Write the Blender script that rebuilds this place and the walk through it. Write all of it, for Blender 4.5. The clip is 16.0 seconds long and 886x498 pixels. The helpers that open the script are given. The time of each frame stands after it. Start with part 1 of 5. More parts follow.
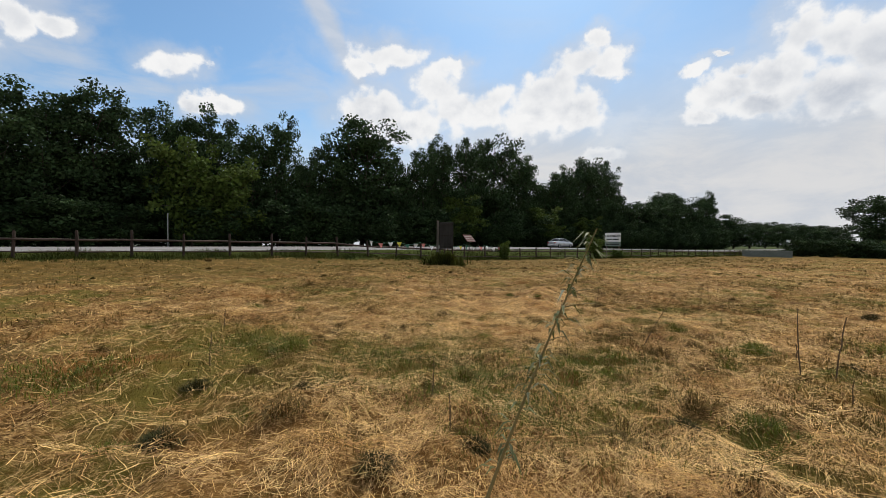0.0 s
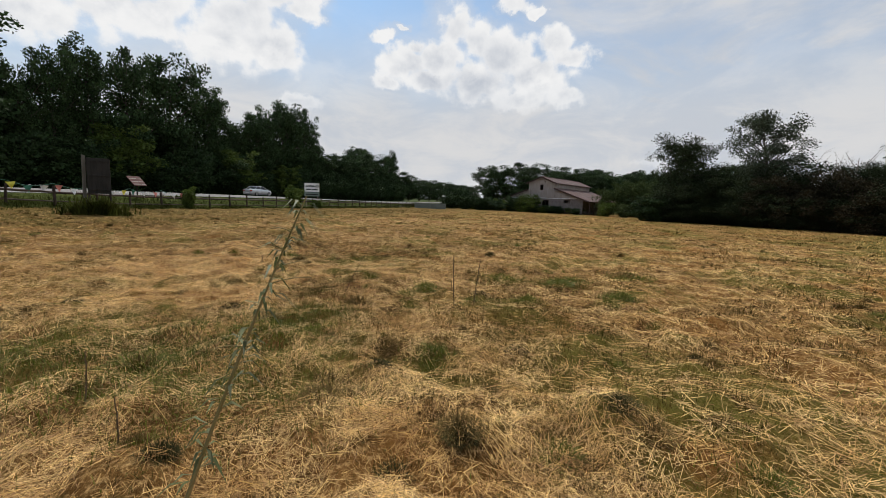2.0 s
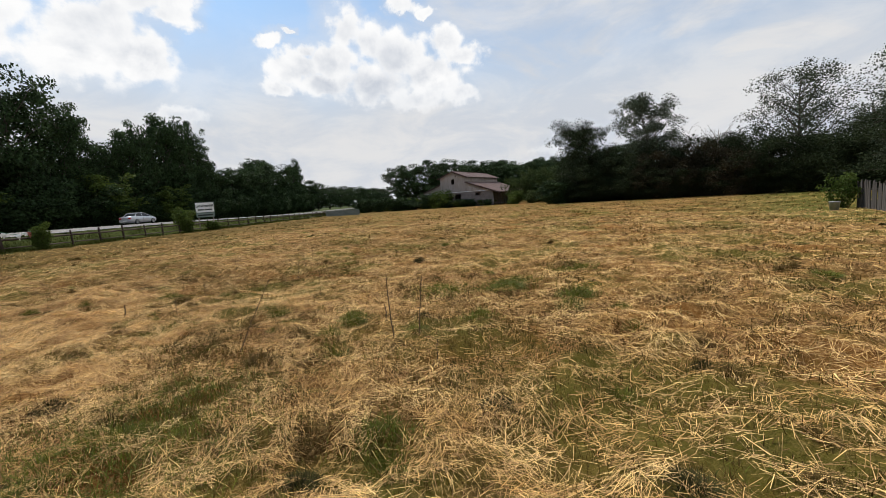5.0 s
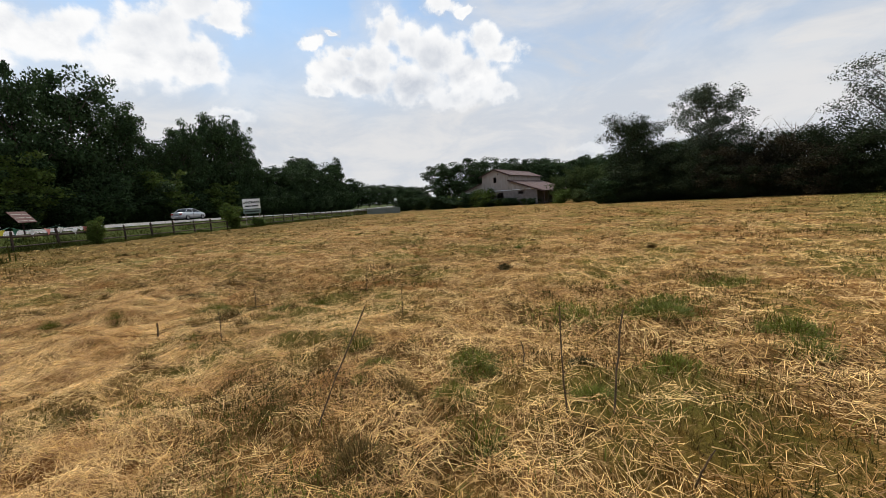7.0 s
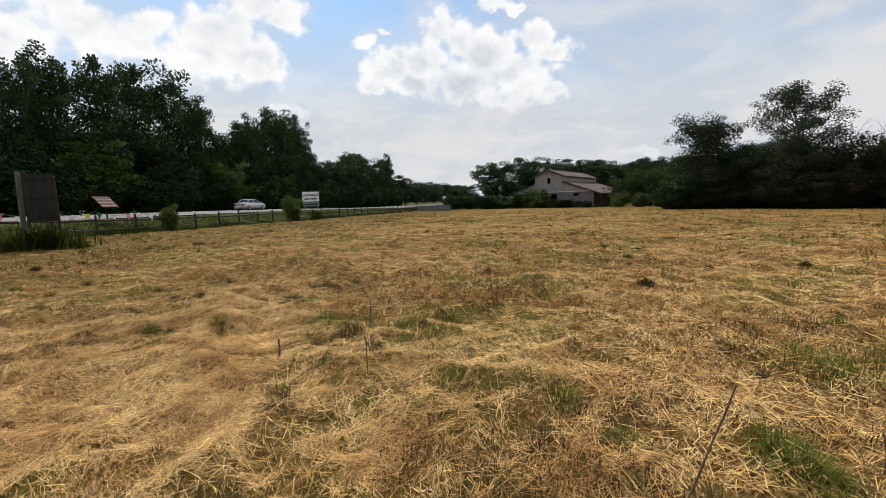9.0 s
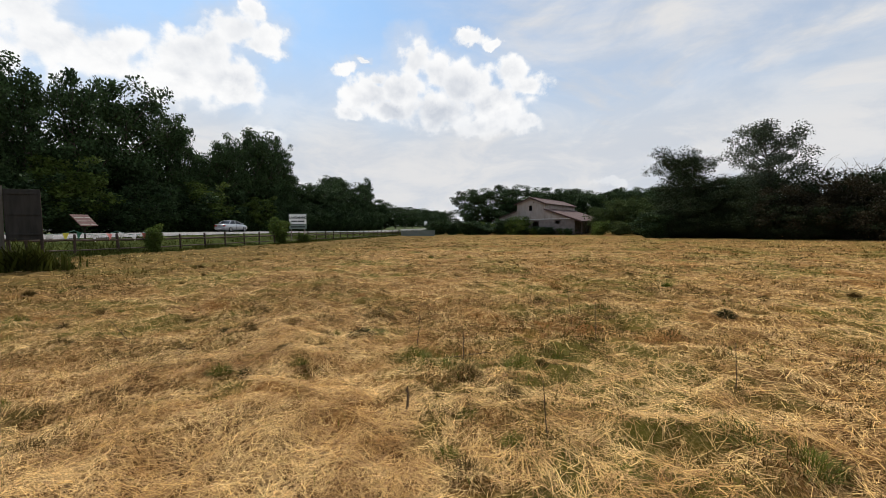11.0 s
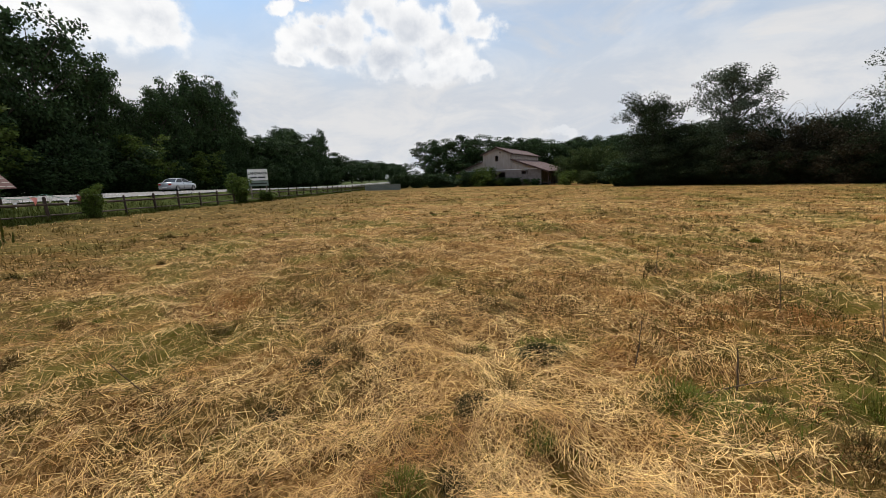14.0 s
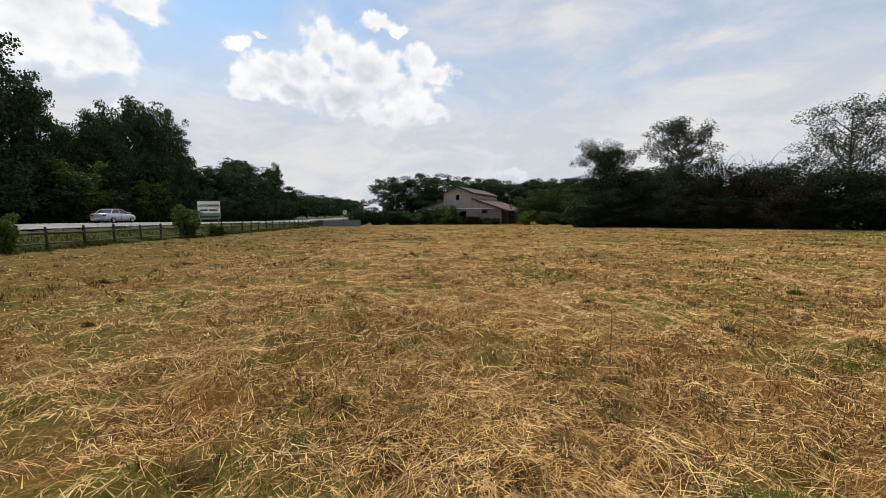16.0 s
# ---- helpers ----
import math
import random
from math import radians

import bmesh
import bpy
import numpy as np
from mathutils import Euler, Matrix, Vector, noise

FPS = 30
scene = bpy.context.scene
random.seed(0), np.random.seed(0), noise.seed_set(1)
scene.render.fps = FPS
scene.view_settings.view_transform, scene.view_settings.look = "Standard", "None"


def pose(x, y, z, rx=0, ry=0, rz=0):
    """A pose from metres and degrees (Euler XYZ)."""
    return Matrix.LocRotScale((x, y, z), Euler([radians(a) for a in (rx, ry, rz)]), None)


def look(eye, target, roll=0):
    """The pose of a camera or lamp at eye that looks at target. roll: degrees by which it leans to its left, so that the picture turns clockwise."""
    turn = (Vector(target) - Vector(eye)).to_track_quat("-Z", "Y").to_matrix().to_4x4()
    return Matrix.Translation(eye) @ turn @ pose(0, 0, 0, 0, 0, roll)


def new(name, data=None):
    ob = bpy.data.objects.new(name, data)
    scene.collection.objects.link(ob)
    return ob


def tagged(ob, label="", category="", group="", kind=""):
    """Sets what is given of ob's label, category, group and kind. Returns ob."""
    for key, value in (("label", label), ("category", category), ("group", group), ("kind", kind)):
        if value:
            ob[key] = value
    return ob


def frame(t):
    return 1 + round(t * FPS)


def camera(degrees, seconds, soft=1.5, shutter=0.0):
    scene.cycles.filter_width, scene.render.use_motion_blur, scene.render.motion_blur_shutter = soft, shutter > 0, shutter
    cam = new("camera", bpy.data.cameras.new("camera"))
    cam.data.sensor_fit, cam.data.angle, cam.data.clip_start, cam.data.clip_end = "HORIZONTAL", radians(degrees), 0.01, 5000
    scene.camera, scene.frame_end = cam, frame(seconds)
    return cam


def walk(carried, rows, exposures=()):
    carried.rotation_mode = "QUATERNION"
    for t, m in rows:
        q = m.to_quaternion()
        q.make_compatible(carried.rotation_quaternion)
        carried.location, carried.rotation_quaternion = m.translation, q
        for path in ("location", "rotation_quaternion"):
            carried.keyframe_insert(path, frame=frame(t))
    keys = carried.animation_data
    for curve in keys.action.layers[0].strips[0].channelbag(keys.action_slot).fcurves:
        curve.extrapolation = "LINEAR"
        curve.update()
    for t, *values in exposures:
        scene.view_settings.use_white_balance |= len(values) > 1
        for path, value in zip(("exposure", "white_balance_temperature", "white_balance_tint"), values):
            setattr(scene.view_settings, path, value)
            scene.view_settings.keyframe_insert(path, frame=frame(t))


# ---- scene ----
cam = camera(94.08, 16.0, soft=0.8)

# seconds, place, then yaw (to the left), pitch (up) and roll, in degrees
PATH = (
    (0, 0.002, 0.000, 1.437, -0.00, -0.51, -0.01),
    (0.5, -0.086, 0.159, 1.484, -9.58, -1.45, 1.43),
    (1, -0.127, 0.209, 1.503, -17.41, 0.12, 1.00),
    (1.5, -0.190, 0.127, 1.526, -26.21, -1.10, 2.45),
    (2, 0.024, 0.178, 1.518, -40.14, -6.89, 1.94),
    (2.5, 0.120, 0.140, 1.521, -52.52, -7.17, 0.34),
    (3, 0.122, 0.118, 1.526, -54.76, -7.84, -1.75),
    (3.5, 0.049, 0.080, 1.567, -53.64, -6.88, -3.02),
    (3.7, 0.150, 0.194, 1.500, -53.62, -6.38, -3.53),
    (5.8, 1.165, 1.956, 1.540, -49.68, -7.15, -4.49),
    (6, 1.258, 2.154, 1.527, -49.25, -6.60, -4.61),
    (6.5, 1.397, 2.752, 1.492, -47.70, -5.89, -3.56),
    (7, 1.537, 3.294, 1.467, -46.48, -6.83, -3.83),
    (7.5, 1.637, 3.809, 1.470, -46.75, -7.54, -3.04),
    (8, 1.603, 4.314, 1.460, -48.53, -8.73, -1.96),
    (8.5, 1.564, 4.844, 1.466, -44.91, -8.09, -2.43),
    (8.7, 1.484, 4.976, 1.515, -40.61, -6.81, -1.72),
    (10.8, 0.661, 6.465, 1.488, -44.86, -4.88, -1.91),
    (11, 0.593, 6.624, 1.516, -44.21, -3.30, -0.80),
    (11.5, 0.510, 7.322, 1.521, -44.63, -1.41, -1.30),
    (12, 0.499, 7.943, 1.499, -43.09, -2.34, -1.93),
    (12.5, 0.410, 8.398, 1.520, -44.52, -5.01, -0.97),
    (13, 0.460, 8.825, 1.523, -47.23, -6.28, -0.67),
    (13.5, 0.495, 9.292, 1.546, -48.36, -7.28, -1.17),
    (14, 0.603, 9.759, 1.557, -50.19, -9.92, -2.11),
    (14.5, 0.749, 10.206, 1.558, -48.60, -9.54, -2.38),
    (15, 0.924, 10.745, 1.540, -52.81, -9.45, -2.41),
    (15.5, 0.981, 11.170, 1.586, -56.39, -6.61, -2.23),
    (16, 1.128, 11.662, 1.605, -56.66, -4.95, -0.73),
)


def eye_pose(x, y, z, yaw, pitch, roll):
    a, b = radians(yaw), radians(pitch)
    ahead = Vector((-math.sin(a) * math.cos(b), math.cos(a) * math.cos(b), math.sin(b)))
    return look((x, y, z), Vector((x, y, z)) + ahead, roll)


walk(cam, [(row[0], eye_pose(*row[1:])) for row in PATH], exposures=((0.0, -0.12), (1.0, -0.25), (1.6, -0.22), (2.6, -0.05), (3.6, 0.0), (16.0, 0.0)))

# ---- light: a high sun ahead of the walker, broken cumulus and haze ----
SUN_BEARING, SUN_HEIGHT = 15.0, 54.0


def bearing(az, el):
    a, e = radians(az), radians(el)
    return Vector((math.sin(a) * math.cos(e), math.cos(a) * math.cos(e), math.sin(e)))


sun_lamp = bpy.data.lights.new("sun", "SUN")
sun_lamp.energy, sun_lamp.angle, sun_lamp.color = 4.0, radians(0.6), (1.0, 0.95, 0.87)
sun = new("sun", sun_lamp)
sun.matrix_world = look(bearing(SUN_BEARING, SUN_HEIGHT) * 60, (0, 0, 0))


class Tree:
    """Short ways to wire shader nodes."""

    def __init__(self, nodes, links):
        self.nodes, self.links = nodes, links

    def put(self, socket, value):
        if hasattr(value, "links") or hasattr(value, "is_linked"):
            self.links.new(value, socket)
        elif value is not None:
            socket.default_value = value

    def math(self, op, a, b=None, c=None, clamp=False):
        n = self.nodes.new("ShaderNodeMath")
        n.operation, n.use_clamp = op, clamp
        for s, v in zip(n.inputs, (a, b, c)):
            self.put(s, v)
        return n.outputs[0]

    def vec(self, op, a, b=None):
        n = self.nodes.new("ShaderNodeVectorMath")
        n.operation = op
        self.put(n.inputs[0], a)
        if op == "SCALE":
            self.put(n.inputs["Scale"], b)
        else:
            self.put(n.inputs[1], b)
        return n.outputs["Value"] if op in ("DOT_PRODUCT", "LENGTH") else n.outputs["Vector"]

    def noise(self, vector, scale, detail=4.0, rough=0.55, warp=0.0):
        n = self.nodes.new("ShaderNodeTexNoise")
        self.put(n.inputs["Vector"], vector)
        for key, v in (("Scale", scale), ("Detail", detail), ("Roughness", rough), ("Distortion", warp)):
            n.inputs[key].default_value = v
        return n.outputs["Fac"]

    def span(self, value, a, b, c=0.0, d=1.0, smooth=True):
        n = self.nodes.new("ShaderNodeMapRange")
        n.interpolation_type = "SMOOTHSTEP" if smooth else "LINEAR"
        self.put(n.inputs["Value"], value)
        for key, v in zip(("From Min", "From Max", "To Min", "To Max"), (a, b, c, d)):
            n.inputs[key].default_value = v
        return n.outputs["Result"]

    def mix(self, fac, a, b, blend="MIX"):
        n = self.nodes.new("ShaderNodeMix")
        n.data_type, n.blend_type = "RGBA", blend
        self.put(n.inputs[0], fac)
        for s, v in ((n.inputs[6], a), (n.inputs[7], b)):
            self.put(s, (*v, 1.0) if isinstance(v, tuple) and len(v) == 3 else v)
        return n.outputs[2]


# cumulus heads of each cloud: bearing, height, half width, half height, in degrees
CLOUD_WEST = ((-46.0, 21.0, 1.8, 1.8), (-43.0, 21.4, 1.8, 1.4), (-32.9, 19.9, 3.2, 1.7), (-30.7, 21.1, 1.8, 1.0), (-27.4, 16.6, 3.4, 1.5), (-30.4, 16.2, 2.3, 1.4), (-52.0, 19.0, 5.0, 3.0))
CLOUD_MIDDLE = ((-7.3, 24.5, 5.4, 1.7), (-11.1, 23.0, 2.4, 1.3), (-9.6, 17.9, 5.3, 2.6), (-1.1, 21.2, 4.1, 2.7), (1.6, 18.1, 4.8, 3.2), (6.7, 18.0, 3.9, 2.8), (-5.4, 15.9, 6.6, 3.6), (1.3, 23.4, 2.3, 1.2))
CLOUD_TOWER = ((18.6, 22.6, 3.9, 2.3), (22.3, 22.4, 2.4, 2.2), (20.3, 24.9, 1.6, 1.3), (15.7, 20.5, 3.3, 2.6), (12.8, 17.0, 5.2, 3.5), (17.5, 17.3, 4.3, 3.1), (20.7, 11.5, 3.1, 1.3), (14.4, 19.7, 6.1, 2.1), (21.8, 21.4, 2.6, 1.3))
CLOUD_MAIN = ((34.6, 17.0, 3.7, 2.3), (32.1, 15.0, 2.2, 1.3), (35.8, 18.8, 1.4, 0.9), (40.9, 21.3, 3.2, 2.6), (39.0, 18.0, 4.3, 2.5), (44.2, 20.0, 2.9, 2.5), (47.5, 18.4, 4.1, 3.2),
              (53.8, 19.4, 2.9, 2.0), (56.4, 18.0, 3.1, 1.8), (51.5, 15.7, 5.2, 3.3), (44.0, 15.2, 6.3, 2.7), (37.4, 15.2, 5.1, 1.6), (50.0, 13.1, 4.1, 1.5), (55.2, 13.2, 3.0, 1.6))
CLOUD_BITS = ((31.5, 20.2, 1.9, 1.0), (33.6, 21.1, 1.0, 0.5), (48.7, 23.6, 2.5, 0.9), (51.5, 23.1, 1.6, 0.6), (66.9, 4.9, 1.9, 0.8))
CLOUD_REST = ((150.0, 35.0, 30.0, 14.0), (-120.0, 30.0, 30.0, 12.0), (-160.0, 25.0, 15.0, 9.0), (8.0, 44.0, 16.0, 5.0), (110.0, 30.0, 14.0, 6.0))


def make_world():
    world = bpy.data.worlds.new("summer_sky")
    scene.world = world
    world.use_nodes = True
    nt = world.node_tree
    nt.nodes.clear()
    t = Tree(nt.nodes, nt.links)
    sky = nt.nodes.new("ShaderNodeTexSky")
    sky.sky_type, sky.sun_disc = "NISHITA", False
    sky.sun_elevation, sky.sun_rotation = radians(SUN_HEIGHT), radians(SUN_BEARING)
    sky.air_density, sky.dust_density, sky.ozone_density = 1.0, 0.9, 2.0
    way = nt.nodes.new("ShaderNodeTexCoord").outputs["Generated"]
    split = nt.nodes.new("ShaderNodeSeparateXYZ")
    nt.links.new(way, split.inputs[0])
    height = split.outputs["Z"]
    az = t.math("MULTIPLY", t.math("ARCTAN2", split.outputs["X"], split.outputs["Y"]), 180 / math.pi)
    el = t.math("MULTIPLY", t.math("ARCSINE", height), 180 / math.pi)
    flat = nt.nodes.new("ShaderNodeCombineXYZ")
    nt.links.new(az, flat.inputs[0])
    nt.links.new(el, flat.inputs[1])
    stir = nt.nodes.new("ShaderNodeTexNoise")
    nt.links.new(way, stir.inputs["Vector"])
    for key, v in (("Scale", 14.0), ("Detail", 5.0), ("Roughness", 0.6)):
        stir.inputs[key].default_value = v
    push = t.vec("MULTIPLY", t.vec("SUBTRACT", stir.outputs["Color"], (0.5, 0.5, 0.5)), (5.0, 4.0, 0.0))
    place = t.vec("ADD", flat.outputs[0], push)
    bank = None
    for a, e, wide, tall in (*CLOUD_WEST, *CLOUD_MIDDLE, *CLOUD_TOWER, *CLOUD_MAIN, *CLOUD_BITS, *CLOUD_REST):
        r = t.vec("LENGTH", t.vec("MULTIPLY", t.vec("SUBTRACT", place, (a, e, 0.0)), (1 / wide, 1 / tall, 0.0)))
        one = t.math("SUBTRACT", 1.08, r)
        bank = one if bank is None else t.math("SMOOTH_MAX", bank, one, 0.22)

    def lobes(at, scale):
        cell = nt.nodes.new("ShaderNodeTexVoronoi")
        cell.feature = "SMOOTH_F1"
        t.put(cell.inputs["Vector"], at)
        cell.inputs["Scale"].default_value, cell.inputs["Smoothness"].default_value = scale, 0.5
        return t.math("SUBTRACT", 0.42, cell.outputs["Distance"])

    def heaps(at):
        sum_ = t.math("ADD", t.math("MULTIPLY", lobes(at, 20.0), 0.7), t.math("MULTIPLY", lobes(at, 45.0), 0.35))
        return t.math("ADD", sum_, t.math("MULTIPLY", t.math("SUBTRACT", t.noise(at, 26.0, 8.0, 0.62), 0.5), 0.9))

    billow = heaps(way)
    above = heaps(t.vec("ADD", way, (0.0, 0.0, 0.016)))
    body = t.math("ADD", bank, billow)
    low = t.span(bank, 0.0, 0.5)
    cumulus = t.math("MULTIPLY", t.span(body, -0.04, 0.42), t.span(t.math("ADD", el, t.math("MULTIPLY", low, 3.0)), 11.0, 19.0, 0.35, 1.0))
    # thin high sheets, streaked, thicker to the east
    stretch = t.vec("MULTIPLY", way, (1.2, 1.0, 3.2))
    sheet = t.span(t.noise(stretch, 2.6, 7.0, 0.58, 0.6), 0.38, 0.72)
    east = t.span(az, 30.0, 66.0)
    veil = t.math("MULTIPLY", sheet, t.math("ADD", t.span(az, -16.0, 8.0, 0.60, 0.20), t.math("MULTIPLY", east, 0.35)))
    veil = t.math("ADD", veil, t.math("MULTIPLY", east, 0.60), clamp=True)
    a, b = bearing(-20, 33), bearing(-11.5, 21.5)
    off = t.math("ABSOLUTE", t.vec("DOT_PRODUCT", way, tuple(a.cross(b).normalized())))
    off = t.math("ADD", off, t.math("MULTIPLY", t.math("SUBTRACT", t.noise(way, 9.0, 6.0, 0.65), 0.5), 0.05))
    streak = t.math("MULTIPLY", t.span(off, 0.004, 0.040, 0.72, 0.0), t.span(t.vec("DOT_PRODUCT", way, tuple(bearing(-15, 27))), 0.975, 0.995))
    veil = t.math("MAXIMUM", veil, streak)
    # haze low down, reaching higher towards the east
    reach = t.math("ADD", el, t.math("MULTIPLY", t.math("SUBTRACT", t.noise(way, 4.0, 6.0, 0.6), 0.5), 7.0))
    reach = t.math("SUBTRACT", reach, t.span(az, -20.0, 12.0, 0.0, 8.0))
    veil = t.math("MAXIMUM", veil, t.span(reach, 1.0, 21.0, 1.0, 0.0))
    halo = t.math("ADD", bank, t.math("MULTIPLY", t.math("SUBTRACT", t.noise(way, 6.0, 6.0, 0.6), 0.5), 1.6))
    veil = t.math("MAXIMUM", veil, t.span(halo, -1.2, 0.5, 0.0, 0.6))
    # grey hollows and undersides in the white heads
    under = t.math("MULTIPLY", t.math("SUBTRACT", above, billow), 0.7)
    deep = t.math("ADD", t.span(t.noise(way, 5.5, 6.0, 0.62, 0.3), 0.36, 0.66, 0.0, 0.9), under)
    deep = t.math("MULTIPLY", deep, t.span(bank, 0.15, 0.95))
    deep = t.math("MULTIPLY", deep, t.span(el, 15.0, 24.0, 1.0, 0.45), clamp=True)
    tone = t.mix(deep, (1.0, 1.0, 1.0), (0.60, 0.64, 0.71))
    streaks = t.noise(t.vec("MULTIPLY", way, (1.0, 1.0, 2.4)), 5.0, 7.0, 0.62, 0.5)
    pall = t.mix(t.span(streaks, 0.36, 0.66), (0.80, 0.85, 0.93), (0.99, 0.99, 1.0))
    blue = nt.nodes.new("ShaderNodeBackground")
    nt.links.new(t.mix(1.0, sky.outputs[0], (0.72, 0.93, 1.0), "MULTIPLY"), blue.inputs[0])
    blue.inputs[1].default_value = 0.145
    white = nt.nodes.new("ShaderNodeBackground")
    nt.links.new(pall, white.inputs[0])
    white.inputs[1].default_value = 0.77
    puffs = nt.nodes.new("ShaderNodeBackground")
    nt.links.new(tone, puffs.inputs[0])
    puffs.inputs[1].default_value = 0.99
    a, b = nt.nodes.new("ShaderNodeMixShader"), nt.nodes.new("ShaderNodeMixShader")
    nt.links.new(veil, a.inputs[0])
    nt.links.new(blue.outputs[0], a.inputs[1])
    nt.links.new(white.outputs[0], a.inputs[2])
    nt.links.new(cumulus, b.inputs[0])
    nt.links.new(a.outputs[0], b.inputs[1])
    nt.links.new(puffs.outputs[0], b.inputs[2])
    out = nt.nodes.new("ShaderNodeOutputWorld")
    nt.links.new(b.outputs[0], out.inputs[0])


make_world()


# ---- materials ----
def material(name, low, high, scale=4.0, rough=0.85, metal=0.0, bump=0.0, bump_scale=40.0, fine=None, per="", spread=0.0,
             through_light=0.0, stretch=(1, 1, 1), stain=None, stain_scale=0.6, glass=False, spec=0.3):
    m = bpy.data.materials.new(name)
    m.use_nodes = True
    nt = m.node_tree
    t = Tree(nt.nodes, nt.links)
    shader = nt.nodes["Principled BSDF"]
    where = nt.nodes.new("ShaderNodeTexCoord").outputs["Object"]
    if stretch != (1, 1, 1):
        where = t.vec("MULTIPLY", where, stretch)
    n1 = t.noise(where, scale, 5.0, 0.6)
    colour = t.mix(t.span(n1, 0.3, 0.7), low, high)
    if fine:
        colour = t.mix(t.span(t.noise(where, scale * 9, 3.0, 0.7), 0.45, 0.75), colour, fine)
    if stain:
        colour = t.mix(t.span(t.noise(where, stain_scale, 5.0, 0.65), 0.5, 0.72), colour, stain)
    if per:
        if per == "island":
            rnd = nt.nodes.new("ShaderNodeNewGeometry").outputs["Random Per Island"]
        else:
            rnd = nt.nodes.new("ShaderNodeObjectInfo").outputs["Random"]
        hsv = nt.nodes.new("ShaderNodeHueSaturation")
        t.put(hsv.inputs["Color"], colour)
        t.put(hsv.inputs["Value"], t.math("ADD", 1.0 - spread, t.math("MULTIPLY", rnd, 2 * spread)))
        t.put(hsv.inputs["Hue"], t.math("ADD", 0.5 - spread * 0.025, t.math("MULTIPLY", rnd, spread * 0.04)))
        colour = hsv.outputs[0]
    t.put(shader.inputs["Base Color"], colour)
    shader.inputs["Roughness"].default_value = rough
    shader.inputs["Metallic"].default_value = metal
    shader.inputs["Specular IOR Level"].default_value = spec
    if bump:
        b = nt.nodes.new("ShaderNodeBump")
        b.inputs["Strength"].default_value = min(1.0, bump)
        b.inputs["Distance"].default_value = 0.02
        t.put(b.inputs["Height"], t.noise(where, bump_scale, 4.0, 0.65))
        t.put(shader.inputs["Normal"], b.outputs[0])
    if through_light:
        tr = nt.nodes.new("ShaderNodeBsdfTranslucent")
        t.put(tr.inputs[0], colour)
        mixer = nt.nodes.new("ShaderNodeMixShader")
        mixer.inputs[0].default_value = through_light
        nt.links.new(shader.outputs[0], mixer.inputs[1])
        nt.links.new(tr.outputs[0], mixer.inputs[2])
        nt.links.new(mixer.outputs[0], nt.nodes["Material Output"].inputs[0])
    return m


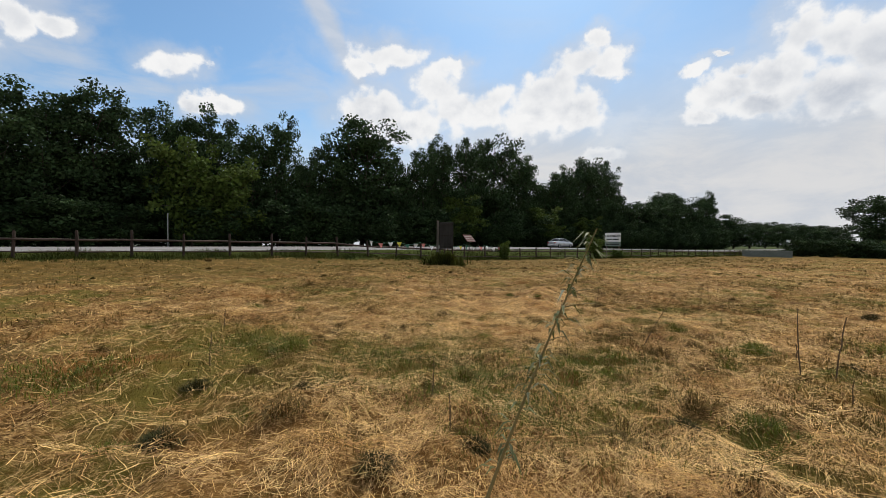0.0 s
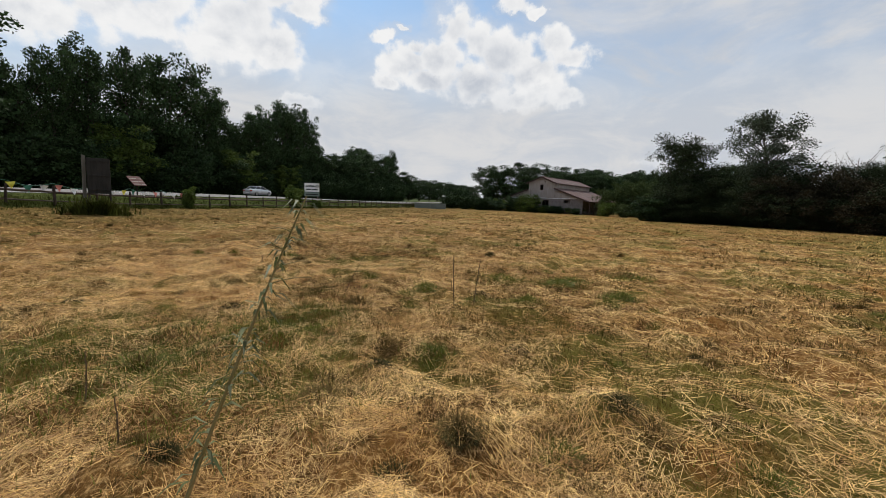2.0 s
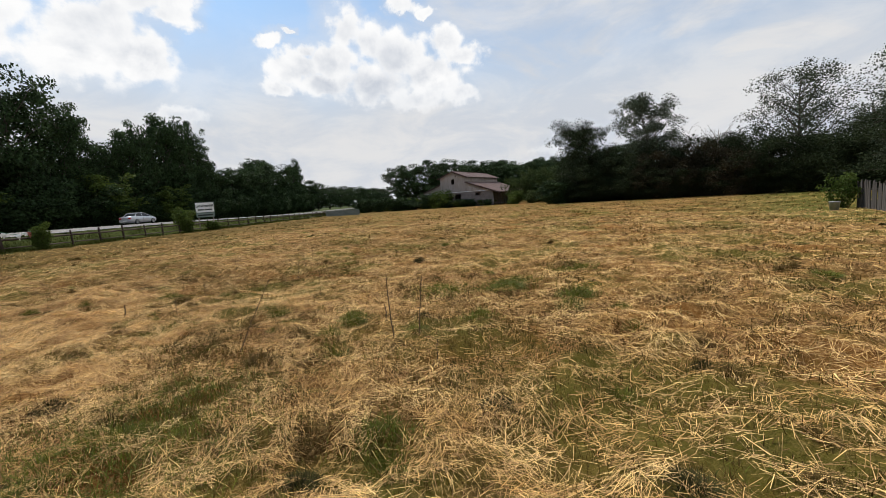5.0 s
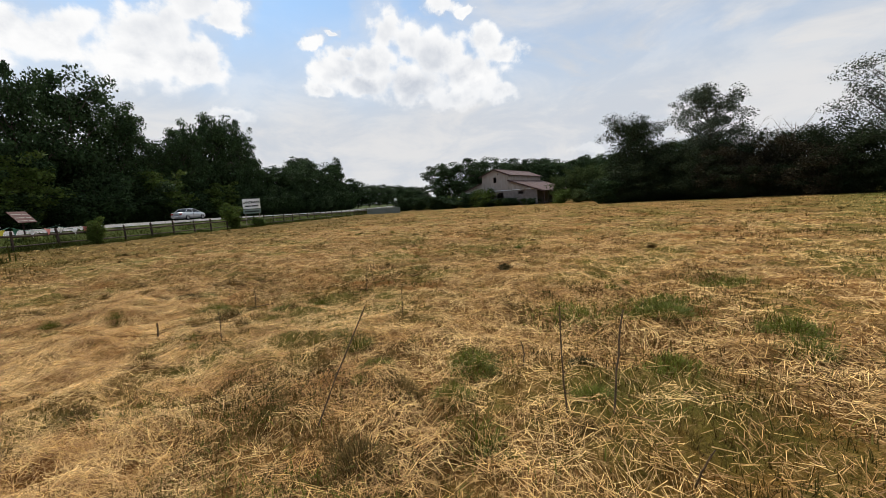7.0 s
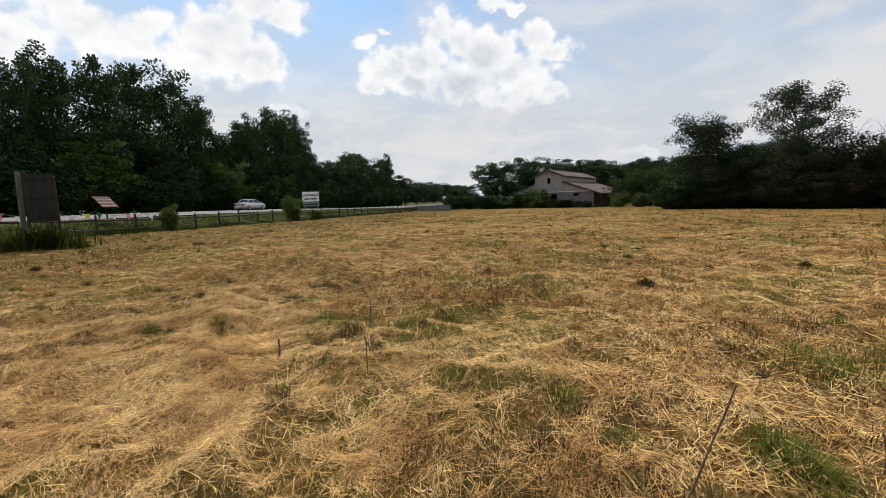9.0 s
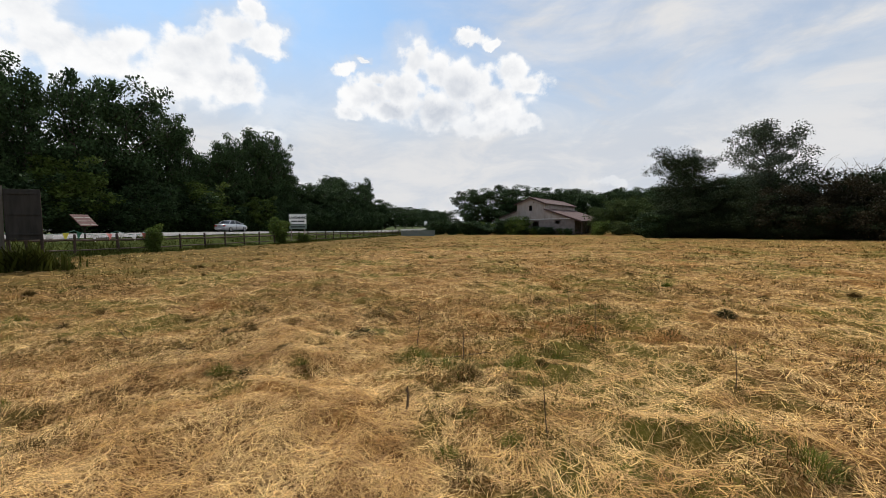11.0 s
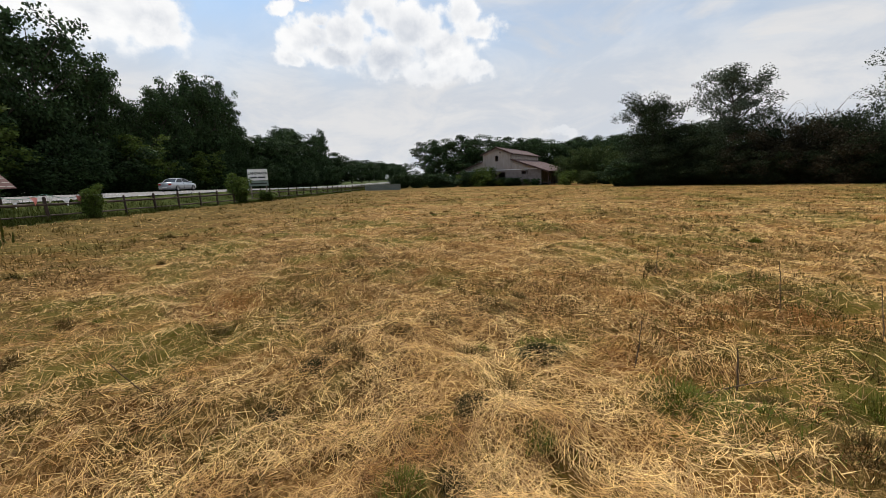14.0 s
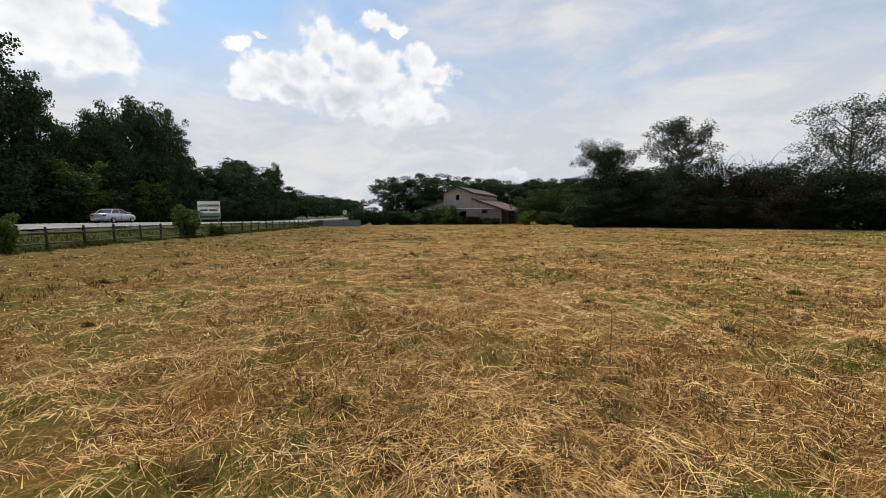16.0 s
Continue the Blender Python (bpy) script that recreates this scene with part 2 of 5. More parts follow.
def ground_material():
    """Mown hay field: straw swaths, browner ground, green regrowth; greener verge along the road."""
    m = bpy.data.materials.new("mown_field")
    m.use_nodes = True
    nt = m.node_tree
    t = Tree(nt.nodes, nt.links)
    shader = nt.nodes["Principled BSDF"]
    where = nt.nodes.new("ShaderNodeTexCoord").outputs["Object"]
    split = nt.nodes.new("ShaderNodeSeparateXYZ")
    nt.links.new(where, split.inputs[0])
    x, y = split.outputs["X"], split.outputs["Y"]
    across = t.math("ADD", t.math("MULTIPLY", x, -0.6), t.math("MULTIPLY", y, 0.8))
    along = t.math("ADD", t.math("MULTIPLY", x, 0.8), t.math("MULTIPLY", y, 0.6))
    straw = t.mix(t.span(t.noise(where, 1.1, 6.0, 0.65), 0.33, 0.68), (0.045, 0.021, 0.005), (0.20, 0.10, 0.028))
    straw = t.mix(t.span(t.noise(where, 17.0, 6.0, 0.75), 0.48, 0.70), straw, (0.52, 0.32, 0.13))
    straw = t.mix(t.span(t.noise(where, 9.0, 5.0, 0.7, 0.8), 0.56, 0.74), straw, (0.022, 0.012, 0.003))
    strands = None
    for turn, shift in ((0.3, 0.0), (1.2, 5.0), (2.1, 11.0), (2.8, 17.0)):
        c, q = math.cos(turn), math.sin(turn)
        u = t.math("ADD", t.math("MULTIPLY", x, c * 95.0), t.math("MULTIPLY", y, q * 95.0))
        v = t.math("ADD", t.math("MULTIPLY", x, -q * 9.0), t.math("MULTIPLY", y, c * 9.0))
        lay = nt.nodes.new("ShaderNodeCombineXYZ")
        for k, side in enumerate((u, v, shift)):
            t.put(lay.inputs[k], side)
        one = t.noise(lay.outputs[0], 1.0, 2.0, 0.5, 0.3)
        strands = one if strands is None else t.math("MAXIMUM", strands, one)
    straw = t.mix(t.span(strands, 0.58, 0.72, 0.0, 0.85), straw, (0.56, 0.34, 0.13))
    clods = t.span(t.noise(where, 2.6, 5.0, 0.7, 0.5), 0.54, 0.66, 0.0, 0.75)
    straw = t.mix(clods, straw, (0.085, 0.052, 0.014))
    russet = t.span(t.noise(t.vec("ADD", where, (7.0, 3.0, 0.0)), 0.42, 4.0, 0.6), 0.50, 0.68, 0.0, 0.55)
    straw = t.mix(russet, straw, (0.25, 0.10, 0.022))
    green = t.span(t.noise(t.vec("ADD", where, (31.0, 11.0, 0.0)), 0.33, 6.0, 0.68), 0.46, 0.60, 0.0, 0.8)
    straw = t.mix(green, straw, (0.105, 0.098, 0.017))
    swath = t.vec("MULTIPLY", where, (1.0, 0.16, 1.0))
    straw = t.mix(t.span(t.noise(swath, 0.55, 4.0, 0.6), 0.52, 0.7, 0.0, 0.55), straw, (0.12, 0.07, 0.018))
    edge = t.math("ADD", across, t.math("MULTIPLY", t.noise(where, 0.8, 4.0, 0.6), 3.0))
    olive = t.mix(t.span(t.noise(where, 2.2, 5.0, 0.7), 0.35, 0.65), (0.08, 0.055, 0.014), (0.17, 0.108, 0.031))
    colour = t.mix(t.span(edge, 12.0, 23.0, 0.0, 0.85), straw, olive)
    grass = t.mix(t.span(t.noise(where, 3.0, 5.0, 0.7), 0.35, 0.65), (0.028, 0.040, 0.007), (0.075, 0.086, 0.018))
    colour = t.mix(t.span(edge, 26.6, 27.4), colour, grass)
    right_edge = t.math("ADD", t.math("SUBTRACT", x, t.math("MULTIPLY", y, 1.25)), t.math("MULTIPLY", t.noise(where, 0.5, 4.0, 0.6), 8.0))
    lawn = t.math("MULTIPLY", t.span(right_edge, 24.0, 31.0), t.span(y, 0.0, 6.0, 1.0, 0.0))
    colour = t.mix(t.math("MULTIPLY", lawn, 0.85), colour, (0.10, 0.10, 0.020))
    far = t.span(t.vec("LENGTH", where), 90.0, 160.0)
    colour = t.mix(far, colour, (0.07, 0.09, 0.03))
    t.put(shader.inputs["Base Color"], colour)
    shader.inputs["Roughness"].default_value = 0.9
    shader.inputs["Specular IOR Level"].default_value = 0.03
    b = nt.nodes.new("ShaderNodeBump")
    b.inputs["Strength"].default_value, b.inputs["Distance"].default_value = 0.9, 0.05
    h = t.math("ADD", t.noise(where, 14.0, 6.0, 0.7, 0.6), t.math("MULTIPLY", t.noise(where, 60.0, 4.0, 0.7), 0.5))
    t.put(b.inputs["Height"], h)
    t.put(shader.inputs["Normal"], b.outputs[0])
    return m


M_FIELD = ground_material()
M_STRAW = material("straw", (0.50, 0.28, 0.088), (0.80, 0.54, 0.22), 1.6, 0.75, per="island", spread=0.55, stain=(0.30, 0.135, 0.032), stain_scale=0.5, spec=0.25)
M_STUBBLE = material("stubble", (0.070, 0.048, 0.011), (0.185, 0.125, 0.031), 1.3, 0.85, per="island", spread=0.5, stain=(0.055, 0.062, 0.012), stain_scale=0.5, spec=0.1)
M_GREEN = material("green_blades", (0.070, 0.086, 0.008), (0.150, 0.155, 0.020), 0.9, 0.65, per="island", spread=0.4, through_light=0.25, spec=0.15)
M_TUFT = material("old_grass", (0.09, 0.062, 0.018), (0.19, 0.125, 0.04), 2.0, 0.9, per="island", spread=0.45, spec=0.1)
M_DARKTUFT = material("dark_tuft", (0.028, 0.028, 0.009), (0.07, 0.062, 0.02), 2.0, 0.9, per="island", spread=0.45, spec=0.08)
M_VERGE = material("verge_grass", (0.026, 0.038, 0.007), (0.080, 0.086, 0.018), 0.6, 0.85, per="island", spread=0.45, through_light=0.15, spec=0.05)
M_ROAD = material("worn_asphalt", (0.19, 0.175, 0.168), (0.26, 0.245, 0.235), 0.5, 0.85, bump=0.2, bump_scale=30, fine=(0.18, 0.175, 0.17), stain=(0.18, 0.17, 0.165), stain_scale=0.2, spec=0.05)
M_LINE = material("road_paint", (0.70, 0.69, 0.66), (0.80, 0.79, 0.76), 2.0, 0.6, stain=(0.45, 0.44, 0.42), stain_scale=1.5)
M_POST = material("weathered_post", (0.032, 0.021, 0.016), (0.068, 0.046, 0.034), 3.0, 0.9, bump=0.5, bump_scale=25, stretch=(6, 6, 0.7), per="object", spread=0.25)
M_RAIL = material("weathered_rail", (0.045, 0.030, 0.024), (0.090, 0.063, 0.050), 3.0, 0.9, bump=0.5, bump_scale=25, per="object", spread=0.25)
M_PLANK = material("grey_plank", (0.045, 0.038, 0.033), (0.095, 0.082, 0.072), 2.0, 0.9, bump=0.5, bump_scale=20, stretch=(7, 7, 0.6), per="object", spread=0.3, stain=(0.045, 0.036, 0.03))
M_BARK = material("bark", (0.045, 0.036, 0.028), (0.10, 0.08, 0.06), 3.0, 0.95, bump=0.7, bump_scale=12, stretch=(3, 3, 0.5))
M_DEAD = material("dead_wood", (0.17, 0.14, 0.115), (0.27, 0.235, 0.20), 3.0, 0.95)
M_LEAF = material("dark_leaves", (0.020, 0.038, 0.014), (0.055, 0.090, 0.032), 0.30, 0.75, per="island", spread=0.45, through_light=0.16, spec=0.12)
M_LEAF_LIGHT = material("light_leaves", (0.055, 0.085, 0.016), (0.10, 0.135, 0.03), 0.4, 0.75, per="island", spread=0.4, through_light=0.25, spec=0.1)
M_LEAF_GREY = material("grey_green_leaves", (0.042, 0.055, 0.034), (0.082, 0.098, 0.060), 0.4, 0.8, per="island", spread=0.35, through_light=0.2, spec=0.08)
M_LEAF_DULL = material("dull_leaves", (0.020, 0.029, 0.013), (0.048, 0.062, 0.028), 0.25, 0.85, per="island", spread=0.35, through_light=0.16, spec=0.05)
M_LEAF_MILD = material("mild_green_leaves", (0.040, 0.060, 0.018), (0.085, 0.110, 0.036), 0.4, 0.8, per="island", spread=0.35, through_light=0.2, spec=0.08)
M_LEAF_RUST = material("rusty_leaves", (0.028, 0.026, 0.014), (0.060, 0.048, 0.028), 0.3, 0.85, per="island", spread=0.35, through_light=0.12, spec=0.05)
M_SIDING = material("faded_siding", (0.31, 0.265, 0.235), (0.42, 0.365, 0.33), 0.7, 0.85, bump=0.2, bump_scale=10, stain=(0.24, 0.20, 0.175), stain_scale=0.35, stretch=(3, 3, 0.5))
M_BLOCK = material("grey_blockwork", (0.17, 0.14, 0.125), (0.25, 0.21, 0.19), 1.2, 0.9, bump=0.3, bump_scale=8, stain=(0.12, 0.10, 0.085), stain_scale=0.5)
M_ROOF = material("rusted_roof", (0.075, 0.038, 0.032), (0.135, 0.082, 0.070), 0.6, 0.75, bump=0.2, bump_scale=6, stain=(0.17, 0.135, 0.125), stain_scale=0.3, stretch=(0.6, 3, 1), per="object", spread=0.15)
M_TRIM = material("dark_trim", (0.060, 0.036, 0.030), (0.095, 0.060, 0.050), 2.0, 0.8)
M_WHITE = material("white_board", (0.80, 0.80, 0.78), (0.86, 0.86, 0.84), 1.5, 0.6, stain=(0.58, 0.57, 0.53), stain_scale=1.0)
M_INK = material("dark_ink", (0.03, 0.035, 0.03), (0.05, 0.055, 0.05), 4.0, 0.7)
M_GREENISH = material("green_panel", (0.16, 0.21, 0.18), (0.22, 0.27, 0.24), 2.0, 0.7)
M_SCREEN = material("dark_board_back", (0.016, 0.015, 0.013), (0.032, 0.029, 0.025), 1.5, 0.85, bump=0.3, bump_scale=20, stretch=(4, 4, 0.7))
M_BOARD_EDGE = material("grey_board_edge", (0.10, 0.09, 0.075), (0.16, 0.145, 0.12), 2.0, 0.85, stretch=(4, 4, 0.6))
M_RED = material("faded_red", (0.070, 0.022, 0.017), (0.110, 0.036, 0.028), 3.0, 0.7)
M_CREAM = material("cream_bars", (0.24, 0.19, 0.16), (0.33, 0.27, 0.23), 3.0, 0.7)
M_ROSE = material("faded_rose", (0.55, 0.16, 0.13), (0.66, 0.24, 0.20), 3.0, 0.6)
M_YELLOW = material("yellow_cloth", (0.62, 0.55, 0.05), (0.72, 0.65, 0.10), 3.0, 0.7)
M_CLOTHGREEN = material("green_cloth", (0.03, 0.13, 0.09), (0.05, 0.18, 0.12), 3.0, 0.7)
M_SCREENING = material("grey_green_panel", (0.13, 0.145, 0.125), (0.20, 0.215, 0.19), 1.0, 0.9, stain=(0.10, 0.11, 0.09), stain_scale=0.8)
M_METAL = material("grey_metal", (0.30, 0.30, 0.29), (0.40, 0.40, 0.39), 3.0, 0.45, metal=0.7)
M_PAINT = material("silver_paint", (0.48, 0.49, 0.50), (0.54, 0.55, 0.56), 2.0, 0.28, metal=0.55, spec=0.5)
M_GLASS = material("dark_glass", (0.012, 0.014, 0.016), (0.02, 0.022, 0.024), 1.0, 0.06, spec=0.6)
M_RUBBER = material("tyre_rubber", (0.014, 0.014, 0.014), (0.024, 0.024, 0.024), 5.0, 0.85)
M_REDLAMP = material("red_lens", (0.35, 0.02, 0.015), (0.42, 0.03, 0.02), 5.0, 0.2)
M_CLEARLAMP = material("clear_lens", (0.60, 0.60, 0.58), (0.70, 0.70, 0.68), 5.0, 0.1)
M_STALK = material("weed_stalk", (0.15, 0.13, 0.045), (0.26, 0.20, 0.085), 6.0, 0.7, spec=0.2)
M_WEEDLEAF = material("weed_leaf", (0.065, 0.08, 0.02), (0.13, 0.14, 0.045), 6.0, 0.6, per="island", spread=0.3, through_light=0.25)
M_STICK = material("dry_stick", (0.085, 0.055, 0.03), (0.16, 0.11, 0.06), 8.0, 0.9)
M_INSIDE = material("barn_inside", (0.02, 0.017, 0.015), (0.035, 0.03, 0.026), 2.0, 0.95)


# ---- building helpers ----
rng = np.random.default_rng(7)


def mesh_of(name, verts, faces, mat, smooth=False):
    """A mesh from arrays of places and of quads or triangles of one kind."""
    verts, faces = np.asarray(verts, np.float32), np.asarray(faces, np.int32)
    me = bpy.data.meshes.new(name)
    k = faces.shape[1]
    me.vertices.add(len(verts))
    me.vertices.foreach_set("co", verts.ravel())
    me.loops.add(faces.size)
    me.loops.foreach_set("vertex_index", faces.ravel())
    me.polygons.add(len(faces))
    me.polygons.foreach_set("loop_start", np.arange(0, faces.size, k, dtype=np.int32))
    me.update(calc_edges=True)
    if smooth:
        me.shade_smooth()
    me.materials.append(mat)
    return me


def part(name, bm, mat, parent=None, label="", m=None):
    """Links a bmesh, or a mesh, as one mesh object under a thing or under a part."""
    if isinstance(bm, bmesh.types.BMesh):
        me = bpy.data.meshes.new(name)
        bm.to_mesh(me)
        bm.free()
        me.materials.append(mat)
    else:
        me = bm
    ob = new(name, me)
    ob.parent = parent
    if m is not None:
        ob.matrix_basis = m
    if label:
        ob["label"] = label
    return ob


def thing(name, x, y, z, rz=0.0):
    ob = new(name)
    ob.matrix_basis = pose(x, y, z, 0, 0, rz)
    ob.empty_display_size = 0.2
    return ob


def box(bm, x0, x1, y0, y1, z0, z1, bevel=0.0):
    made = bmesh.ops.create_cube(bm, size=1.0)["verts"]
    bmesh.ops.scale(bm, vec=(x1 - x0, y1 - y0, z1 - z0), verts=made)
    bmesh.ops.translate(bm, vec=((x0 + x1) / 2, (y0 + y1) / 2, (z0 + z1) / 2), verts=made)
    if bevel:
        edges = list({e for v in made for e in v.link_edges})
        bmesh.ops.bevel(bm, geom=edges, offset=bevel, segments=1, affect="EDGES")
    return bm


def boxed(*sides, bevel=0.0):
    return box(bmesh.new(), *sides, bevel=bevel)


def tube_arrays(points, radii, sides=6):
    """Places and quads of a tapered tube along points."""
    pts = np.asarray(points, float)
    tang = np.gradient(pts, axis=0)
    tang /= np.linalg.norm(tang, axis=1)[:, None] + 1e-9
    ref = np.where(np.abs(tang[:, 2:3]) > 0.9, [[1.0, 0, 0]], [[0, 0, 1.0]])
    u = np.cross(tang, ref)
    u /= np.linalg.norm(u, axis=1)[:, None] + 1e-9
    v = np.cross(tang, u)
    a = np.linspace(0, 2 * np.pi, sides, endpoint=False)
    ring = u[:, None] * np.cos(a)[None, :, None] + v[:, None] * np.sin(a)[None, :, None]
    verts = (pts[:, None] + ring * np.asarray(radii, float)[:, None, None]).reshape(-1, 3)
    i = np.arange(len(pts) - 1)[:, None] * sides
    j = np.arange(sides)[None]
    k = (j + 1) % sides
    faces = np.stack([i + j, i + k, i + sides + k, i + sides + j], -1).reshape(-1, 4)
    return verts, faces


def joined(pieces):
    verts, faces, n = [], [], 0
    for v, f in pieces:
        verts.append(v)
        faces.append(np.asarray(f) + n)
        n += len(v)
    return np.concatenate(verts), np.concatenate(faces)


# ---- the lie of the land: across and along the road ----
EDGE = 26.0


def level(x, y):
    """Height of the ground; works on arrays."""
    x, y = np.asarray(x, float), np.asarray(y, float)
    p, s = -0.6 * x + 0.8 * y, 0.8 * x + 0.6 * y
    h = 0.9 * np.tanh((-0.02 * x + 0.008 * y) / 0.9)
    zr = 1.1 / (1 + np.exp(np.clip((s - 70) / 16, -30, 30)))
    ramp = 4.0 / (1 + np.exp(np.clip((s - 14) / 4, -30, 30)))
    w = np.clip((p - EDGE + ramp) / (2.9 + ramp), 0, 1)
    w = w * w * (3 - 2 * w)
    return h * (1 - w) + zr * w + 0.02 * np.clip(p - EDGE - 3, 0, 11)


def spot(p, s):
    """The place p across and s along the road."""
    return -0.6 * p + 0.8 * s, 0.8 * p + 0.6 * s


def ripple(x, y, wave, seed):
    """Smooth random heights, about -1 to 1, over cells of the given size."""
    r = np.random.default_rng(seed)
    table = r.uniform(-1, 1, (256, 256))
    a = r.uniform(0, 2 * np.pi)
    u, v = (x * np.cos(a) + y * np.sin(a)) / wave, (y * np.cos(a) - x * np.sin(a)) / wave
    i, j = np.floor(u).astype(int), np.floor(v).astype(int)
    f, g = u - i, v - j
    f, g = f * f * (3 - 2 * f), g * g * (3 - 2 * g)
    low = table[i % 256, j % 256] * (1 - f) + table[(i + 1) % 256, j % 256] * f
    high = table[i % 256, (j + 1) % 256] * (1 - f) + table[(i + 1) % 256, (j + 1) % 256] * f
    return low * (1 - g) + high * g


def lumps(x, y):
    """Small unevenness of the mown field."""
    x, y = np.asarray(x, float), np.asarray(y, float)
    return 0.035 * ripple(x, y, 1.6, 3) + 0.045 * ripple(x, y, 0.75, 4) + 0.060 * ripple(x, y, 0.36, 5) + 0.040 * ripple(x, y, 0.18, 6)


MOUNDS = ((2.25, 12.43, 0.05, 0.25), (3.53, 11.2, 0.05, 0.30), (3.0, 11.3, 0.06, 0.5), (1.76, 2.0, 0.05, 0.28), (-0.4, 2.55, 0.05, 0.28),
          (0.24, 2.74, 0.05, 0.24), (2.95, 1.54, 0.06, 0.28), (2.4, 11.4, 0.06, 0.6), (3.1, 13.0, 0.06, 0.5), (-1.61, 6.48, 0.05, 0.35))


def floor_at(x, y):
    """Ground with its lumps, as the field's mesh has it near the walk."""
    x, y = np.asarray(x, float), np.asarray(y, float)
    near = np.clip(1.25 - np.hypot(x - 3, y - 7) / 40, 0, 1)
    z = level(x, y) + lumps(x, y) * near
    for mx, my, tall, wide in MOUNDS:
        z = z + tall * np.exp(-((x - mx) ** 2 + (y - my) ** 2) / (wide * wide))
    return z


def axis_lines(lo, hi, step, reach, grow):
    inner = np.arange(lo, hi + 1e-6, step)
    out, d, s = [], 0.0, step
    while d < reach:
        s *= grow
        d += s
        out.append(d)
    out = np.array(out)
    return np.concatenate([lo - out[::-1], inner, hi + out])


def build_ground():
    xs, ys = axis_lines(-6.0, 12.0, 0.07, 2600, 1.07), axis_lines(-1.0, 18.0, 0.07, 2600, 1.07)
    gx, gy = np.meshgrid(xs, ys)
    p = -0.6 * gx + 0.8 * gy
    gz = floor_at(gx, gy) - 0.12 * ((p > EDGE + 3.6) & (p < EDGE + 13.4))
    verts = np.stack([gx, gy, gz], -1).reshape(-1, 3)
    w = len(xs)
    i, j = np.meshgrid(np.arange(len(ys) - 1), np.arange(w - 1), indexing="ij")
    a = (i * w + j).ravel()
    faces = np.stack([a, a + 1, a + w + 1, a + w], -1)
    tagged(new("ground", mesh_of("ground", verts, faces, M_FIELD, True)), "mown hay field of dry straw with green regrowth", "field", kind="structure")


def strip_mesh(name, p0, p1, s0, s1, lift, mat, step=2.0, cols=6):
    ss, pp = np.arange(s0, s1 + 0.1, step), np.linspace(p0, p1, cols)
    gs, gp = np.meshgrid(ss, pp, indexing="ij")
    x, y = spot(gp, gs)
    verts = np.stack([x, y, level(x, y) + lift], -1).reshape(-1, 3)
    i, j = np.meshgrid(np.arange(len(ss) - 1), np.arange(cols - 1), indexing="ij")
    a = (i * cols + j).ravel()
    return mesh_of(name, verts, np.stack([a, a + cols, a + cols + 1, a + 1], -1), mat)


build_ground()
road = tagged(new("road", strip_mesh("road", EDGE + 3.0, EDGE + 14.0, -90, 320, 0.03, M_ROAD)), "pale worn two-lane asphalt road beyond the fence", "road", kind="structure")
for p0, p1 in ((EDGE + 3.6, EDGE + 3.75), (EDGE + 13.3, EDGE + 13.45)):
    part("edge_line", strip_mesh("edge_line", p0, p1, -90, 320, 0.036, M_LINE, cols=2), M_LINE, road)
for n in range(-4, 22):
    part("lane_dash", strip_mesh("lane_dash", EDGE + 8.42, EDGE + 8.58, n * 9.0, n * 9.0 + 3.0, 0.036, M_LINE, step=1.5, cols=2), M_LINE, road)


# ---- trees and shrubs ----
def leaf_quads(r, centres, size, droop=0.0):
    """Pointed leaf sprays round the given places."""
    n = len(centres)
    d = r.normal(size=(n, 3))
    d[:, 2] = d[:, 2] * 0.7 - droop
    d /= np.linalg.norm(d, axis=1)[:, None]
    side = np.cross(d, r.normal(size=(n, 3)))
    side /= np.linalg.norm(side, axis=1)[:, None] + 1e-9
    long = size * r.uniform(0.6, 1.4, n)[:, None]
    wide = long * r.uniform(0.28, 0.5, n)[:, None]
    mid = centres + d * long * 0.15
    verts = np.stack([centres - d * long * 0.5, mid + side * wide, centres + d * long * 0.5, mid - side * wide], 1).reshape(-1, 3)
    return verts, np.arange(4 * n).reshape(-1, 4)


